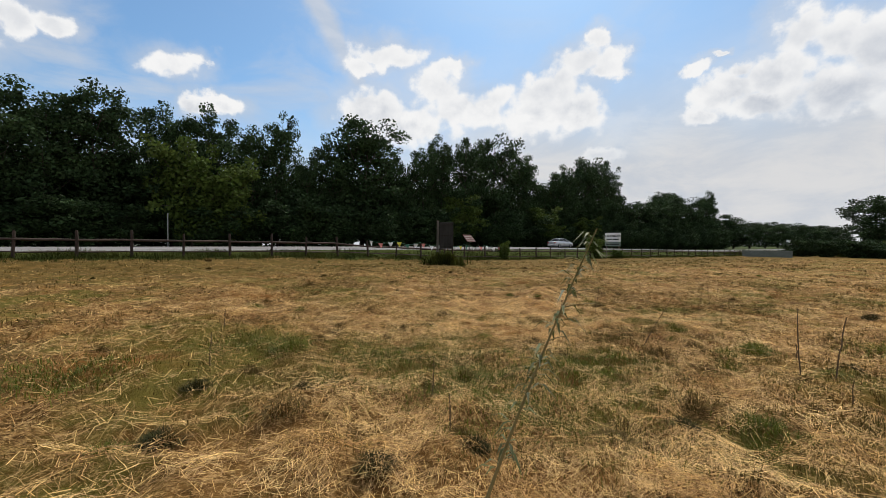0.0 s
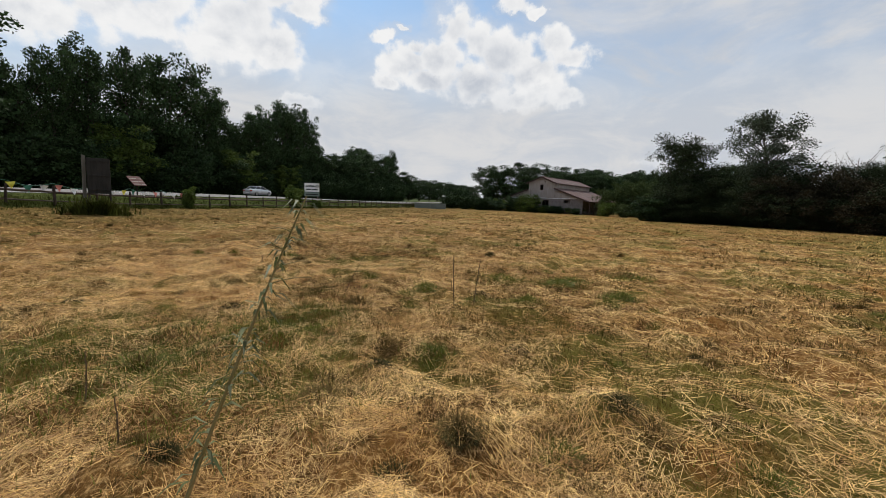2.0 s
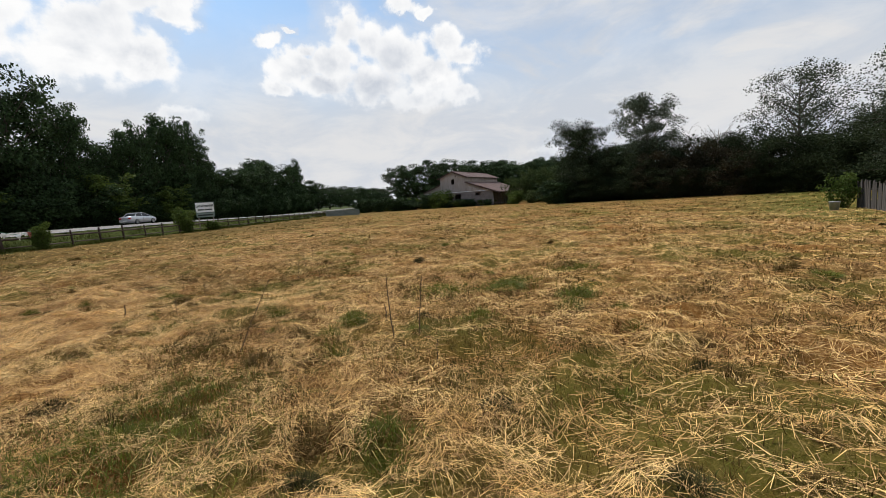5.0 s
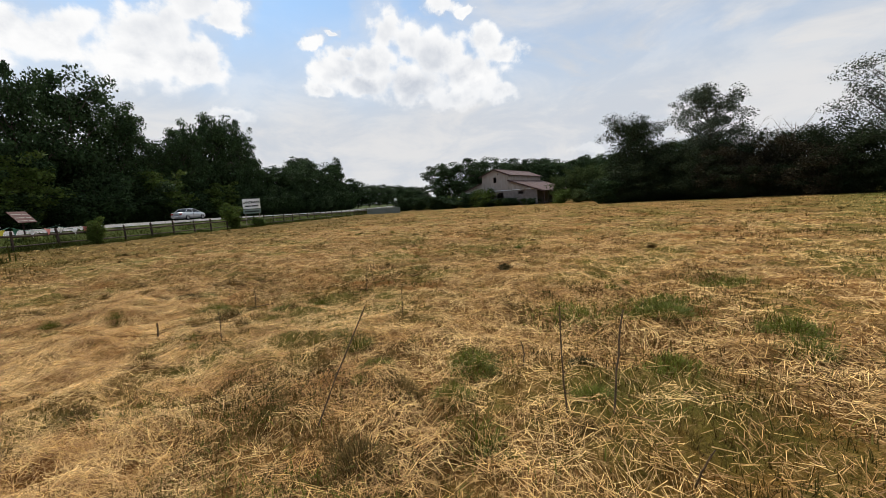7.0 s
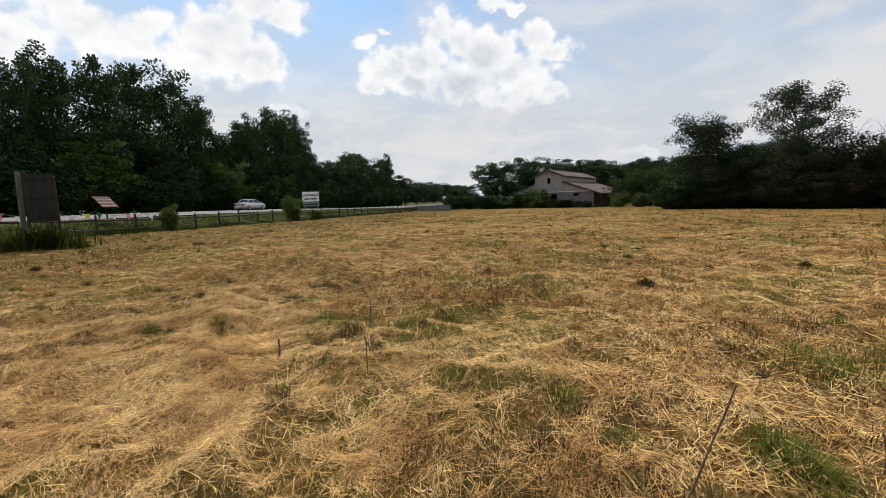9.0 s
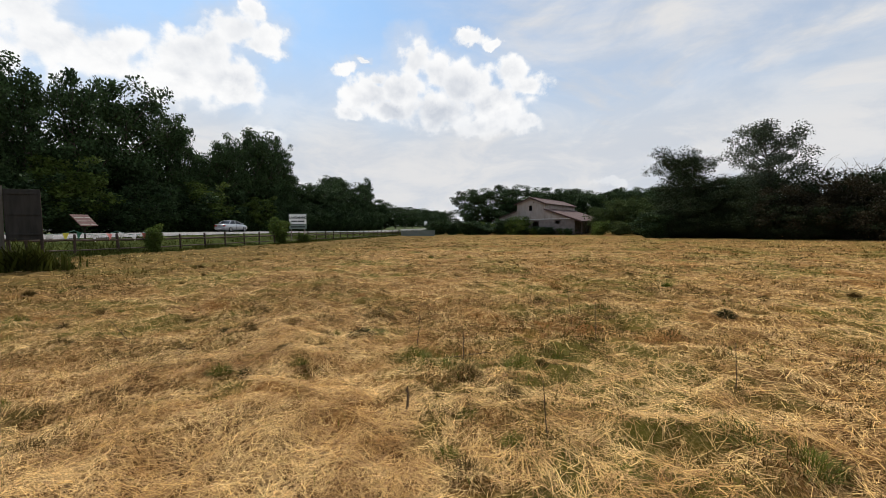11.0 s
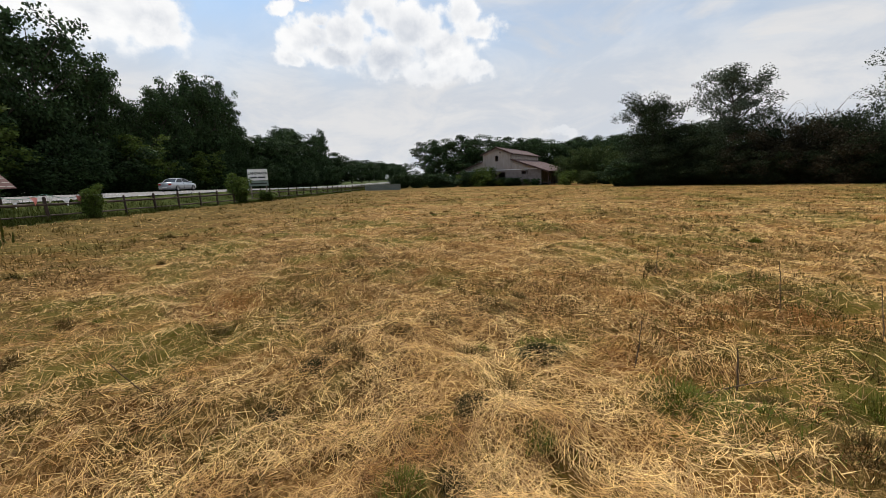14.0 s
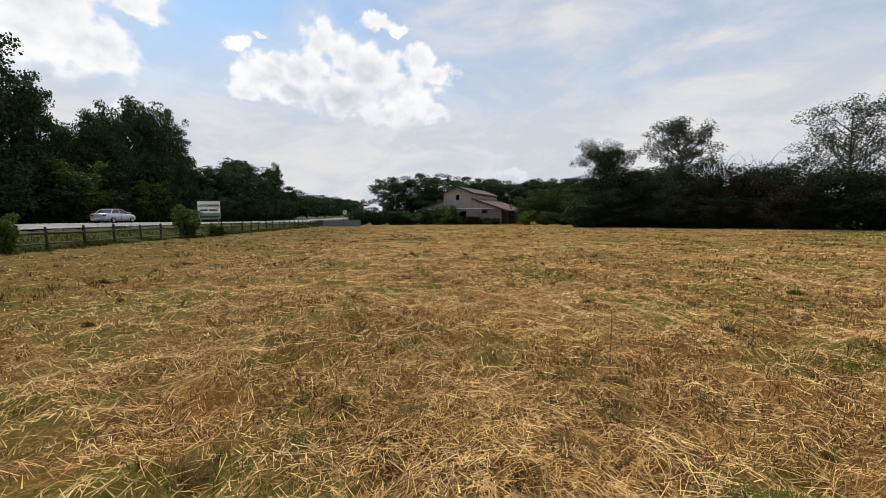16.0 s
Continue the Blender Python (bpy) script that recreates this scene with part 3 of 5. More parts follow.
def tree_meshes(seed, tall, wide, base=0.15, limbs=16, leaves=4200, size=0.42, clump=1.0, lean=0.0, airy=0.0, wood=M_BARK, green=M_LEAF, dome=1.0):
    """Trunk with limbs, and a crown of leaf sprays in uneven clumps on the limbs' outer ends."""
    r = np.random.default_rng(seed)
    pieces = []
    k = np.linspace(0, 1, 8)
    wander = np.cumsum(r.normal(size=(8, 2)) * tall * 0.012, axis=0)
    trunk = np.stack([wander[:, 0] + lean * tall * k**2, wander[:, 1], k * tall * 0.9], -1)
    thick = tall * 0.017
    pieces.append(tube_arrays(trunk, thick * (1.05 - k) + 0.02, 7))
    tips, sizes = [], []
    for n in range(limbs):
        f = base + (0.94 - base) * (n + r.uniform(0, 0.9)) / limbs
        start = np.array([np.interp(f * 0.95, k, trunk[:, c]) for c in range(3)])
        start[2] = f * tall * 0.86
        g = (f - base) / (1 - base)
        spread = wide * 1.18 * math.sqrt(max(0.05, 1 - ((g - 0.38) / 0.64) ** 2)) * r.uniform(0.7, 1.12) * (1.0 if g < 0.75 else dome)
        a = n * 2.39996 + r.uniform(-0.5, 0.5)
        rise = spread * r.uniform(0.35, 1.15) + 0.06 * tall * g
        end = start + [np.cos(a) * spread, np.sin(a) * spread, rise]
        bend = (start + end) / 2 + [0, 0, -0.12 * spread] + r.normal(size=3) * 0.15
        q = np.linspace(0, 1, 5)[:, None]
        limb = (1 - q) ** 2 * start + 2 * q * (1 - q) * bend + q**2 * end
        t0 = thick * 0.42 * (1 - 0.6 * g) + 0.012
        pieces.append(tube_arrays(limb, t0 * (1.05 - q[:, 0]) + 0.006, 5))
        for b in range(4):
            f2 = r.uniform(0.35, 1.0)
            at = np.array([np.interp(f2, q[:, 0], limb[:, c]) for c in range(3)])
            out = at + np.array([np.cos(a), np.sin(a), 0.35]) * spread * r.uniform(0.05, 0.3) + r.normal(size=3) * spread * 0.2
            pieces.append(tube_arrays(np.stack([at, (at + out) / 2 + r.normal(size=3) * 0.08, out]), [t0 * 0.35, t0 * 0.22, 0.006], 4))
            tips.append(out)
            sizes.append(r.uniform(0.55, 1.25))
        tips.append(end)
        sizes.append(r.uniform(0.7, 1.2))
    tips.append(trunk[-1] + [0, 0, tall * 0.06])
    sizes.append(1.0)
    tips, sizes = np.array(tips), np.array(sizes)
    wv, wf = joined(pieces)
    pick = r.choice(len(tips), size=leaves, p=sizes**2 / (sizes**2).sum())
    off = r.normal(size=(leaves, 3))
    off /= np.linalg.norm(off, axis=1)[:, None]
    off *= (r.uniform(0.05, 1, leaves) ** 0.45)[:, None]
    off *= np.array([1.0, 1.0, 0.72]) * clump
    centres = tips[pick] + off * sizes[pick][:, None] * (1 + airy * r.uniform(0, 1, leaves))[:, None]
    centres[:, 2] = np.maximum(centres[:, 2], 0.1)
    if not airy:
        inner = r.uniform(size=leaves) < 0.33
        f = r.uniform(base * 0.7, 0.9, leaves)
        a, q = r.uniform(0, 2 * np.pi, leaves), wide * 0.95 * np.sin(np.pi * np.clip(0.12 + 0.8 * f, 0, 1)) * np.sqrt(r.uniform(0, 1, leaves))
        core = np.stack([np.cos(a) * q + lean * tall * f**2, np.sin(a) * q, f * tall * 0.95], -1)
        centres = np.where(inner[:, None], core, centres)
    lv, lf = leaf_quads(r, centres, size, 0.1)
    return mesh_of("trunk", wv, wf, wood, True), mesh_of("crown", lv, lf, green)


def plant(name, meshes, x, y, turn, scale, label, category, group=""):
    ob = thing(name, x, y, float(level(x, y)) - 0.05, turn)
    ob.scale = scale
    for key, me in zip(("trunk", "crown"), meshes):
        part(key, me, None, ob)
    return tagged(ob, label, category, group)


def sized(meshes, top, half):
    """The scale that gives a plant's meshes that height and half width."""
    n = len(meshes[1].vertices)
    co = np.empty(n * 3, np.float32)
    meshes[1].vertices.foreach_get("co", co)
    co = co.reshape(-1, 3)
    girth = half / np.percentile(np.hypot(co[:, 0], co[:, 1]), 97)
    return (girth, girth, top / np.percentile(co[:, 2], 99.8))


def wood_row():
    kinds = [tree_meshes(11, 15.5, 3.1, 0.10, 26, 17000, 0.30, 1.15), tree_meshes(12, 15.5, 2.8, 0.12, 24, 15000, 0.28, 1.05),
             tree_meshes(13, 15.5, 3.4, 0.08, 30, 19000, 0.30, 1.2), tree_meshes(14, 15.5, 2.5, 0.14, 22, 13000, 0.27, 1.0, lean=0.04)]
    pale = tree_meshes(15, 9.0, 2.6, 0.12, 18, 6500, 0.32, 0.9, green=M_LEAF_LIGHT)
    brush = tree_meshes(16, 4.2, 1.9, 0.02, 14, 6500, 0.25, 0.9)
    r = np.random.default_rng(5)
    # along the road, height of the top, half width, kind
    front = ((-40, 15.0, 5, 1), (-34, 15.2, 5, 0), (-27, 15.0, 5, 2), (-21, 15.6, 5, 1), (-15, 14.6, 4.5, 0), (-10, 14.6, 4, 2), (-6.0, 14.8, 3.6, 1), (-2.6, 15.6, 3.2, 0), (3.0, 14.7, 3.4, 2),
             (6.8, 15.4, 3.0, 1), (10.0, 14.4, 2.6, 3), (13.1, 16.4, 2.0, 3), (16.4, 11.6, 2.4, 2), (29.4, 12.4, 2.2, 0))
    middle = ((19.5, 14.6, 2.6, 1), (23.4, 17.4, 4.4, 0), (27.4, 14.4, 2.2, 3), (32.4, 15.2, 2.3, 1), (36.0, 17.6, 2.8, 3), (40.6, 17.0, 3.4, 2), (46.4, 18.4, 3.8, 0), (52.0, 16.4, 3.0, 1), (55.6, 16.8, 2.2, 3),
              (59.2, 12.8, 2.6, 1), (61.6, 14.4, 2.6, 0), (65.2, 16.2, 2.8, 1), (70.5, 18.2, 3.4, 0), (74.6, 18.2, 3.2, 2), (79.4, 15.8, 3.2, 1), (84.0, 13.4, 2.4, 3), (88.0, 10.8, 3.0, 1))
    far = ((92, 11.0, 4, 0), (98, 12.4, 4, 2), (105, 14.2, 4.5, 1), (113, 15.4, 5, 2), (121, 14.2, 4.2, 0), (127, 12.0, 3, 1), (134, 15.8, 2.8, 3), (139, 17.4, 3.0, 3), (149, 11.0, 5, 0),
           (158, 9.2, 5, 0), (171, 9.2, 5, 1), (186, 10.0, 6, 2), (203, 9.6, 6, 0), (222, 10.6, 6, 2), (243, 10.4, 6, 1), (266, 11.0, 7, 0), (292, 11.4, 7, 2), (320, 12, 7, 1))
    for s, top, half, k in (*front, *middle, *far):
        s, top, half = s * 1.08, 1.4 + (top - 1.4) * 1.08, half * 1.08
        x, y = spot(52.0 + r.uniform(-0.8, 1.2) + (0 if s < 120 else 3), s)
        plant("tree", kinds[k], x, y, r.uniform(0, 360), sized(kinds[k], top - float(level(x, y)), half * 1.15), "tall dark leafy tree at the edge of the wood", "tree", "trees of the roadside wood")
    for s in np.arange(-38, 150, 5.0):
        x, y = spot(60 + r.uniform(-2, 2), s + r.uniform(-2, 2))
        k = int(r.integers(0, 4))
        plant("tree", kinds[k], x, y, r.uniform(0, 360), sized(kinds[k], r.uniform(10.2, 12.0) - (2.5 if s > 84 else 0.0), 4.5), "dark leafy tree deep in the wood", "tree", "trees of the roadside wood")
    for s in np.arange(-36, 140, 3.6):
        x, y = spot(48.4 + r.uniform(-0.8, 1.0), s + r.uniform(-1, 1))
        plant("shrub", brush, x, y, r.uniform(0, 360), (1.1, 1.1, r.uniform(0.7, 1.25)), "dark leafy shrub under the roadside trees", "shrub", "shrubs along the wood")
    for s in np.arange(-40, 150, 4.2):
        x, y = spot(54.5 + r.uniform(-1, 1), s + r.uniform(-1, 1))
        plant("shrub", brush, x, y, r.uniform(0, 360), (1.6, 1.6, r.uniform(1.1, 1.7)), "dark shrub in the shade of the wood", "shrub", "shrubs along the wood")
    for s, tall in ((4.6, 10.2), (7.6, 8.6), (70, 6.0), (40, 7.4), (59.0, 7.0)):
        x, y = spot(48.4, s)
        plant("tree", pale, x, y, r.uniform(0, 360), (1.0, 1.0, tall / 9.0), "smaller yellow-green tree before the dark wood", "tree")
    return kinds, brush


WOOD_KINDS, BRUSH = wood_row()


def field_edge():
    r = np.random.default_rng(9)

    def set_back(x, y):
        return 0.6 + 1.17 * (x - 0.6), 6.0 + 1.17 * (y - 6.0)

    dense = tree_meshes(21, 12.0, 2.7, 0.03, 34, 30000, 0.17, 1.1, green=M_LEAF_DULL)
    willow = tree_meshes(22, 14.0, 3.0, 0.30, 34, 21000, 0.17, 0.85, airy=0.45, green=M_LEAF_GREY, lean=0.08)
    feather = tree_meshes(23, 14.0, 3.4, 0.22, 32, 17000, 0.16, 0.9, airy=0.6, green=M_LEAF_GREY)
    scrub = tree_meshes(24, 6.0, 2.4, 0.02, 20, 15000, 0.16, 1.0, green=M_LEAF_DULL)
    rusty = tree_meshes(25, 5.0, 2.3, 0.02, 18, 13000, 0.16, 0.95, green=M_LEAF_RUST)
    plant("tree", dense, *set_back(60.3, 22.8), 10, (1.2, 1.2, 1.12), "dense dark round-headed tree at the field's edge", "tree")
    plant("tree", willow, *set_back(60.3, 14.0), 130, (1.12, 1.12, 1.1), "airy grey-green tree bent by the wind", "tree")
    plant("tree", feather, *set_back(58.2, -0.5), 60, (1.08, 1.08, 1.06), "tall thin-leaved tree with sky showing through", "tree")
    plant("tree", feather, 52.5, -9.0, 200, (0.86, 0.86, 0.86), "tall thin-leaved tree behind the plank fence", "tree")
    plant("tree", dense, 47.0, -14.0, 80, (0.85, 0.85, 0.78), "dense dark tree behind the plank fence", "tree")
    plant("tree", dense, 41.0, -18.5, 300, (0.9, 0.9, 0.84), "dense dark tree behind the plank fence", "tree")
    plant("tree", dense, 34.0, -22.0, 20, (0.9, 0.9, 0.84), "dense dark tree behind the plank fence", "tree")
    plant("tree", dense, *set_back(53.5, -5.0), 140, (0.85, 0.85, 0.74), "dense dark tree at the field's edge", "tree")
    for x, y, tall, k in ((57.8, 24.6, 0.6, 0), (57.4, 22.0, 0.75, 0), (57.0, 15.4, 0.75, 0), (58.5, 20.0, 0.95, 0), (58.3, 17.5, 1.0, 0), (57.2, 12.6, 0.95, 1), (58.4, 10.2, 1.0, 1), (57.6, 7.8, 1.05, 1), (59.3, 5.2, 1.2, 0),
                          (56.4, 4.4, 0.9, 1), (57.0, 2.2, 1.05, 0), (56.0, -0.6, 0.95, 0), (54.2, -2.4, 0.9, 0), (51.5, -4.2, 0.85, 0), (48.6, -5.8, 0.85, 0), (45.6, -7.0, 0.8, 0),
                          (43.0, -8.6, 0.9, 0), (39.5, -10.0, 0.8, 0), (36.0, -11.0, 0.85, 0), (32.0, -12.6, 0.8, 0), (60.0, 12.0, 1.15, 0), (61.0, 8.5, 1.1, 0), (60.5, 19.0, 1.1, 0),
                          (28.0, -15.0, 0.9, 0), (24.0, -18.0, 0.9, 0), (20.0, -21.0, 0.9, 0), (15.0, -24.0, 0.9, 0)):
        if x > 44:
            x, y, tall = *set_back(x, y), tall * 1.15
        label = "rusty half-dry brush along the field" if k else "dark overgrown shrub along the field"
        plant("shrub", (rusty if k else scrub), x, y, r.uniform(0, 360), (1.1, 1.1, tall * 0.9), label, "shrub", "shrubs along the field edge")
        plant("shrub", scrub, x - 0.9 + r.uniform(-0.5, 0.5), y - 1.4, r.uniform(0, 360), (0.9, 0.9, tall * 0.5), "low dark shrub along the field", "shrub", "shrubs along the field edge")
    # leafless brush standing over the hedge
    bare = tree_meshes(26, 7.6, 2.2, 0.15, 22, 40, 0.12, 0.8, wood=M_DEAD, green=M_LEAF_RUST)
    for x, y, tall in ((60.4, 10.6, 1.1), (60.0, 8.4, 1.05), (59.6, 6.6, 1.12), (61.2, 12.2, 1.0)):
        plant("bare_bush", bare, *set_back(x, y), r.uniform(0, 360), (1.05, 1.05, tall * 1.15), "leafless grey dead bush above the hedge", "bush", "dead bushes")
    # round and behind the barn
    for x, y, girth, tall, k in ((107, 86, 1.6, 0.92, 2), (100, 93, 1.3, 0.86, 0), (113, 80, 1.5, 0.9, 1), (135, 79, 1.8, 0.94, 2), (128, 86, 1.5, 0.86, 0), (140, 66, 1.7, 0.86, 1), (133, 57, 1.6, 0.80, 2),
                                 (126, 47, 1.5, 0.78, 0), (116, 38, 1.4, 0.72, 2), (105, 32, 1.3, 0.7, 1), (96, 26, 1.2, 0.66, 0), (88, 22, 1.2, 0.68, 2), (152, 92, 2.0, 0.9, 0), (150, 118, 2.0, 0.9, 1), (170, 75, 2.0, 0.9, 2)):
        plant("tree", WOOD_KINDS[k], x, y, r.uniform(0, 360), (girth, girth, tall), "broad dark tree behind the barn", "tree", "trees round the barn")
    # a hazy line of trees closing the view past the barn
    for az, dist, top, half, k in ((58.6, 126, 11.6, 4.5, 0), (61.2, 130, 12.6, 5.5, 2), (64.0, 134, 12.2, 5.5, 1), (66.6, 130, 11.6, 5.5, 0), (69.2, 126, 12.0, 5.5, 2), (71.6, 120, 11.6, 5.0, 1), (73.8, 112, 11.0, 5.0, 0)):
        a = radians(az)
        plant("tree", WOOD_KINDS[k], 0.5 + dist * math.sin(a), 9.3 + dist * math.cos(a), r.uniform(0, 360), sized(WOOD_KINDS[k], top, half), "broad dark tree behind the barn", "tree", "trees round the barn")
    pale = tree_meshes(27, 14.0, 2.8, 0.15, 18, 3600, 0.40, 0.9, airy=0.5, green=M_LEAF_GREY)
    plant("tree", pale, 105.3, 104.0, 0, (1.2, 1.2, 1.0), "pale grey-green thin-crowned tree behind the barn", "tree")
    mild = tree_meshes(30, 6.0, 2.2, 0.03, 18, 8000, 0.22, 0.9, green=M_LEAF_MILD)
    light = tree_meshes(28, 4.0, 1.9, 0.03, 13, 2600, 0.30, 0.85, green=M_LEAF_LIGHT)
    for x, y, tall, k in ((73.4, 58.4, 0.85, 1), (75.6, 55.6, 0.32, 1), (70.2, 65.0, 0.35, 0), (69.0, 67.0, 0.45, 0), (67.6, 67.6, 0.6, 0), (66.0, 71.0, 0.6, 0), (64.0, 74.5, 0.6, 0), (76.4, 53.6, 0.35, 0), (78.4, 50.6, 0.30, 1),
                          (86.0, 41.0, 1.0, 1), (88.0, 37.0, 1.1, 1), (84.0, 36.0, 0.9, 1), (82.0, 32.0, 0.9, 0), (78.0, 30.5, 0.8, 0), (74.0, 29.0, 0.75, 0), (69.0, 28.5, 0.7, 0), (64.0, 28.5, 0.7, 0)):
        plant("shrub", (light if k else BRUSH), x, y, r.uniform(0, 360), (1.0, 1.0, tall), "leafy green shrub by the barn", "shrub", "shrubs round the barn")
    # rank growth against the barn's front and beyond its porch: along the front, before it, height, half width
    for lx, out, top, half, k in ((-7.6, 1.6, 2.6, 1.6, 1), (-5.8, 1.9, 3.6, 1.9, 0), (-4.2, 1.6, 3.2, 1.5, 1), (-2.4, 1.8, 2.0, 1.5, 0), (-0.4, 1.9, 1.6, 1.4, 0), (1.6, 1.6, 1.5, 1.3, 1), (3.2, 1.8, 1.7, 1.4, 0), (5.0, 1.5, 1.0, 1.0, 0),
                                  (8.6, 1.5, 1.4, 1.0, 0), (-10.4, 1.0, 2.6, 1.8, 0), (-12.6, 0.6, 2.9, 2.0, 1), (-15.0, 0.4, 2.6, 2.0, 0), (-17.6, 0.2, 2.8, 2.0, 1), (-20.0, 0.0, 2.6, 2.0, 0), (-22.6, 0.0, 2.5, 2.0, 0),
                                  (13.4, -2.0, 5.6, 2.4, 2), (16.4, -4.0, 7.2, 2.8, 2), (19.6, -5.0, 7.6, 3.0, 2), (22.6, -3.0, 6.2, 2.6, 2), (15.0, 3.0, 2.8, 2.0, 1), (18.4, 3.4, 2.6, 2.0, 2), (21.8, 3.0, 2.4, 2.0, 0)):
        x, y = 75.9 + 0.225 * lx - 0.974 * out, 57.0 - 0.974 * lx - 0.225 * out
        kind = (BRUSH, light, mild)[k]
        plant("shrub", kind, x, y, r.uniform(0, 360), sized(kind, top, half), "leafy green shrub growing against the barn", "shrub", "shrubs round the barn")
    plant("shrub", light, 31.4, -1.8, 40, (0.3, 0.3, 0.4), "weedy light green bush at the fence's end", "shrub")
    # along the roadside fence
    small = tree_meshes(29, 1.6, 0.62, 0.02, 14, 3600, 0.13, 0.34, green=M_LEAF_LIGHT)
    for p, s, wide, tall, label in ((25.7, 26.0, 0.62, 0.85, "small leafy bush growing by the fence"), (25.8, 40.0, 1.05, 1.25, "broad green bush beside the land sign"),
                                    (25.3, 43.7, 0.8, 0.5, "low green bush beside the land sign")):
        x, y = spot(p, s)
        plant("bush", small, x, y, s * 7, (wide, wide, tall), label, "bush")


field_edge()


# ---- the roadside fence ----
def post_mesh(name, tall, radius, mat, sides=8):
    k = np.array([0.0, 0.35, 0.7, 0.96, 1.0])
    pts = np.stack([0.012 * np.sin(k * 5), 0.01 * np.cos(k * 4), k * tall], -1)
    v, f = tube_arrays(pts, radius * np.array([1.12, 1.04, 1.0, 0.93, 0.6]), sides)
    return mesh_of(name, v, f, mat, False)


def roadside_fence():
    r = np.random.default_rng(31)
    step, first, last = 2.18, -14, 58
    x0, y0 = spot(EDGE, 0)
    fence = tagged(thing("fence", x0, y0, float(level(x0, y0))), "rustic wooden post and rail fence along the road", "fence")
    tops = [post_mesh("post", 1.62, 0.065, M_POST), post_mesh("post", 1.5, 0.058, M_POST), post_mesh("post", 1.56, 0.07, M_POST)]
    v, f = tube_arrays([(0, 0, 0), (0.33, 0.01, -0.012), (0.66, -0.008, 0.006), (1, 0, 0)], [0.058, 0.065, 0.06, 0.052], 7)
    rail_mesh = mesh_of("rail", v * (1, 1, 1), f, M_RAIL, True)
    heads = []
    inv = fence.matrix_basis.inverted()
    for n in range(first, last):
        x, y = spot(EDGE + r.uniform(-0.05, 0.05), n * step + r.uniform(-0.1, 0.1))
        z = float(level(x, y))
        shrink = 1.0 if n < 6 else 0.86
        heads.append((x, y, z, shrink))
        m = inv @ pose(x, y, z - 0.25, r.uniform(-2, 2), r.uniform(-2, 2), r.uniform(0, 360)) @ Matrix.Diagonal((1, 1, shrink, 1))
        part("post", tops[n % 3], None, fence, m=m)
    for (xa, ya, za, sa), (xb, yb, zb, sb) in zip(heads, heads[1:]):
        for lift, girth in ((0.86, 1.0), (0.30, 0.6)):
            a = Vector((xa, ya, za + lift * sa + r.uniform(-0.02, 0.02)))
            b = Vector((xb, yb, zb + lift * sb + r.uniform(-0.02, 0.02)))
            way = b - a
            turn = way.to_track_quat("X", "Z").to_matrix().to_4x4()
            m = inv @ Matrix.Translation(a) @ turn @ Matrix.Diagonal((way.length, girth, girth, 1))
            part("rail", rail_mesh, None, fence, m=m)
    return heads


HEADS = roadside_fence()


def bunting():
    r = np.random.default_rng(33)
    cloths = (M_WHITE, M_ROSE, M_WHITE, M_YELLOW, M_CLOTHGREEN, M_WHITE, M_ROSE, M_WHITE)
    ends = [h for h in HEADS if 12.5 < 0.8 * h[0] + 0.6 * h[1] < 27.0]
    base = ends[0]
    line = tagged(thing("bunting", base[0], base[1], base[2]), "string of small coloured pennants tied along the fence", "bunting")
    inv = line.matrix_basis.inverted()
    cords, k = [], 0
    for a, b in zip(ends, ends[1:]):
        pa, pb = Vector((a[0], a[1], a[2] + 1.22)), Vector((b[0], b[1], b[2] + 1.22))
        q = np.linspace(0, 1, 7)
        pts = np.array([pa.lerp(pb, u) - Vector((0, 0, 0.22 * math.sin(math.pi * u))) for u in q])
        cords.append(tube_arrays(pts - np.array(line.location), np.full(7, 0.012), 4))
        for u in (0.12, 0.45, 0.8):
            at = pa.lerp(pb, u) - Vector((0, 0, 0.22 * math.sin(math.pi * u)))
            bm = bmesh.new()
            w, h = 0.19, 0.38
            rows = [[bm.verts.new((x * (1 - y) * w, 0.03 * math.sin(5 * y + k) + g, -y * h)) for x in (-1, -0.33, 0.33, 1)] for g in (0, 0.006) for y in (0, 0.35, 0.7, 0.98)]
            for i in (0, 1, 2, 4, 5, 6):
                for j in range(3):
                    bm.faces.new((rows[i][j], rows[i][j + 1], rows[i + 1][j + 1], rows[i + 1][j]))
            cloth = cloths[k % len(cloths)]
            part("pennant", bm, cloth, line, m=inv @ Matrix.Translation(at) @ pose(0, 0, 0, r.uniform(-15, 15), r.uniform(-12, 12), -50 + r.uniform(-25, 25) + 90))
            k += 1
    v, f = joined(cords)
    part("cord", mesh_of("cord", v, f, M_CLOTHGREEN), None, line)


bunting()


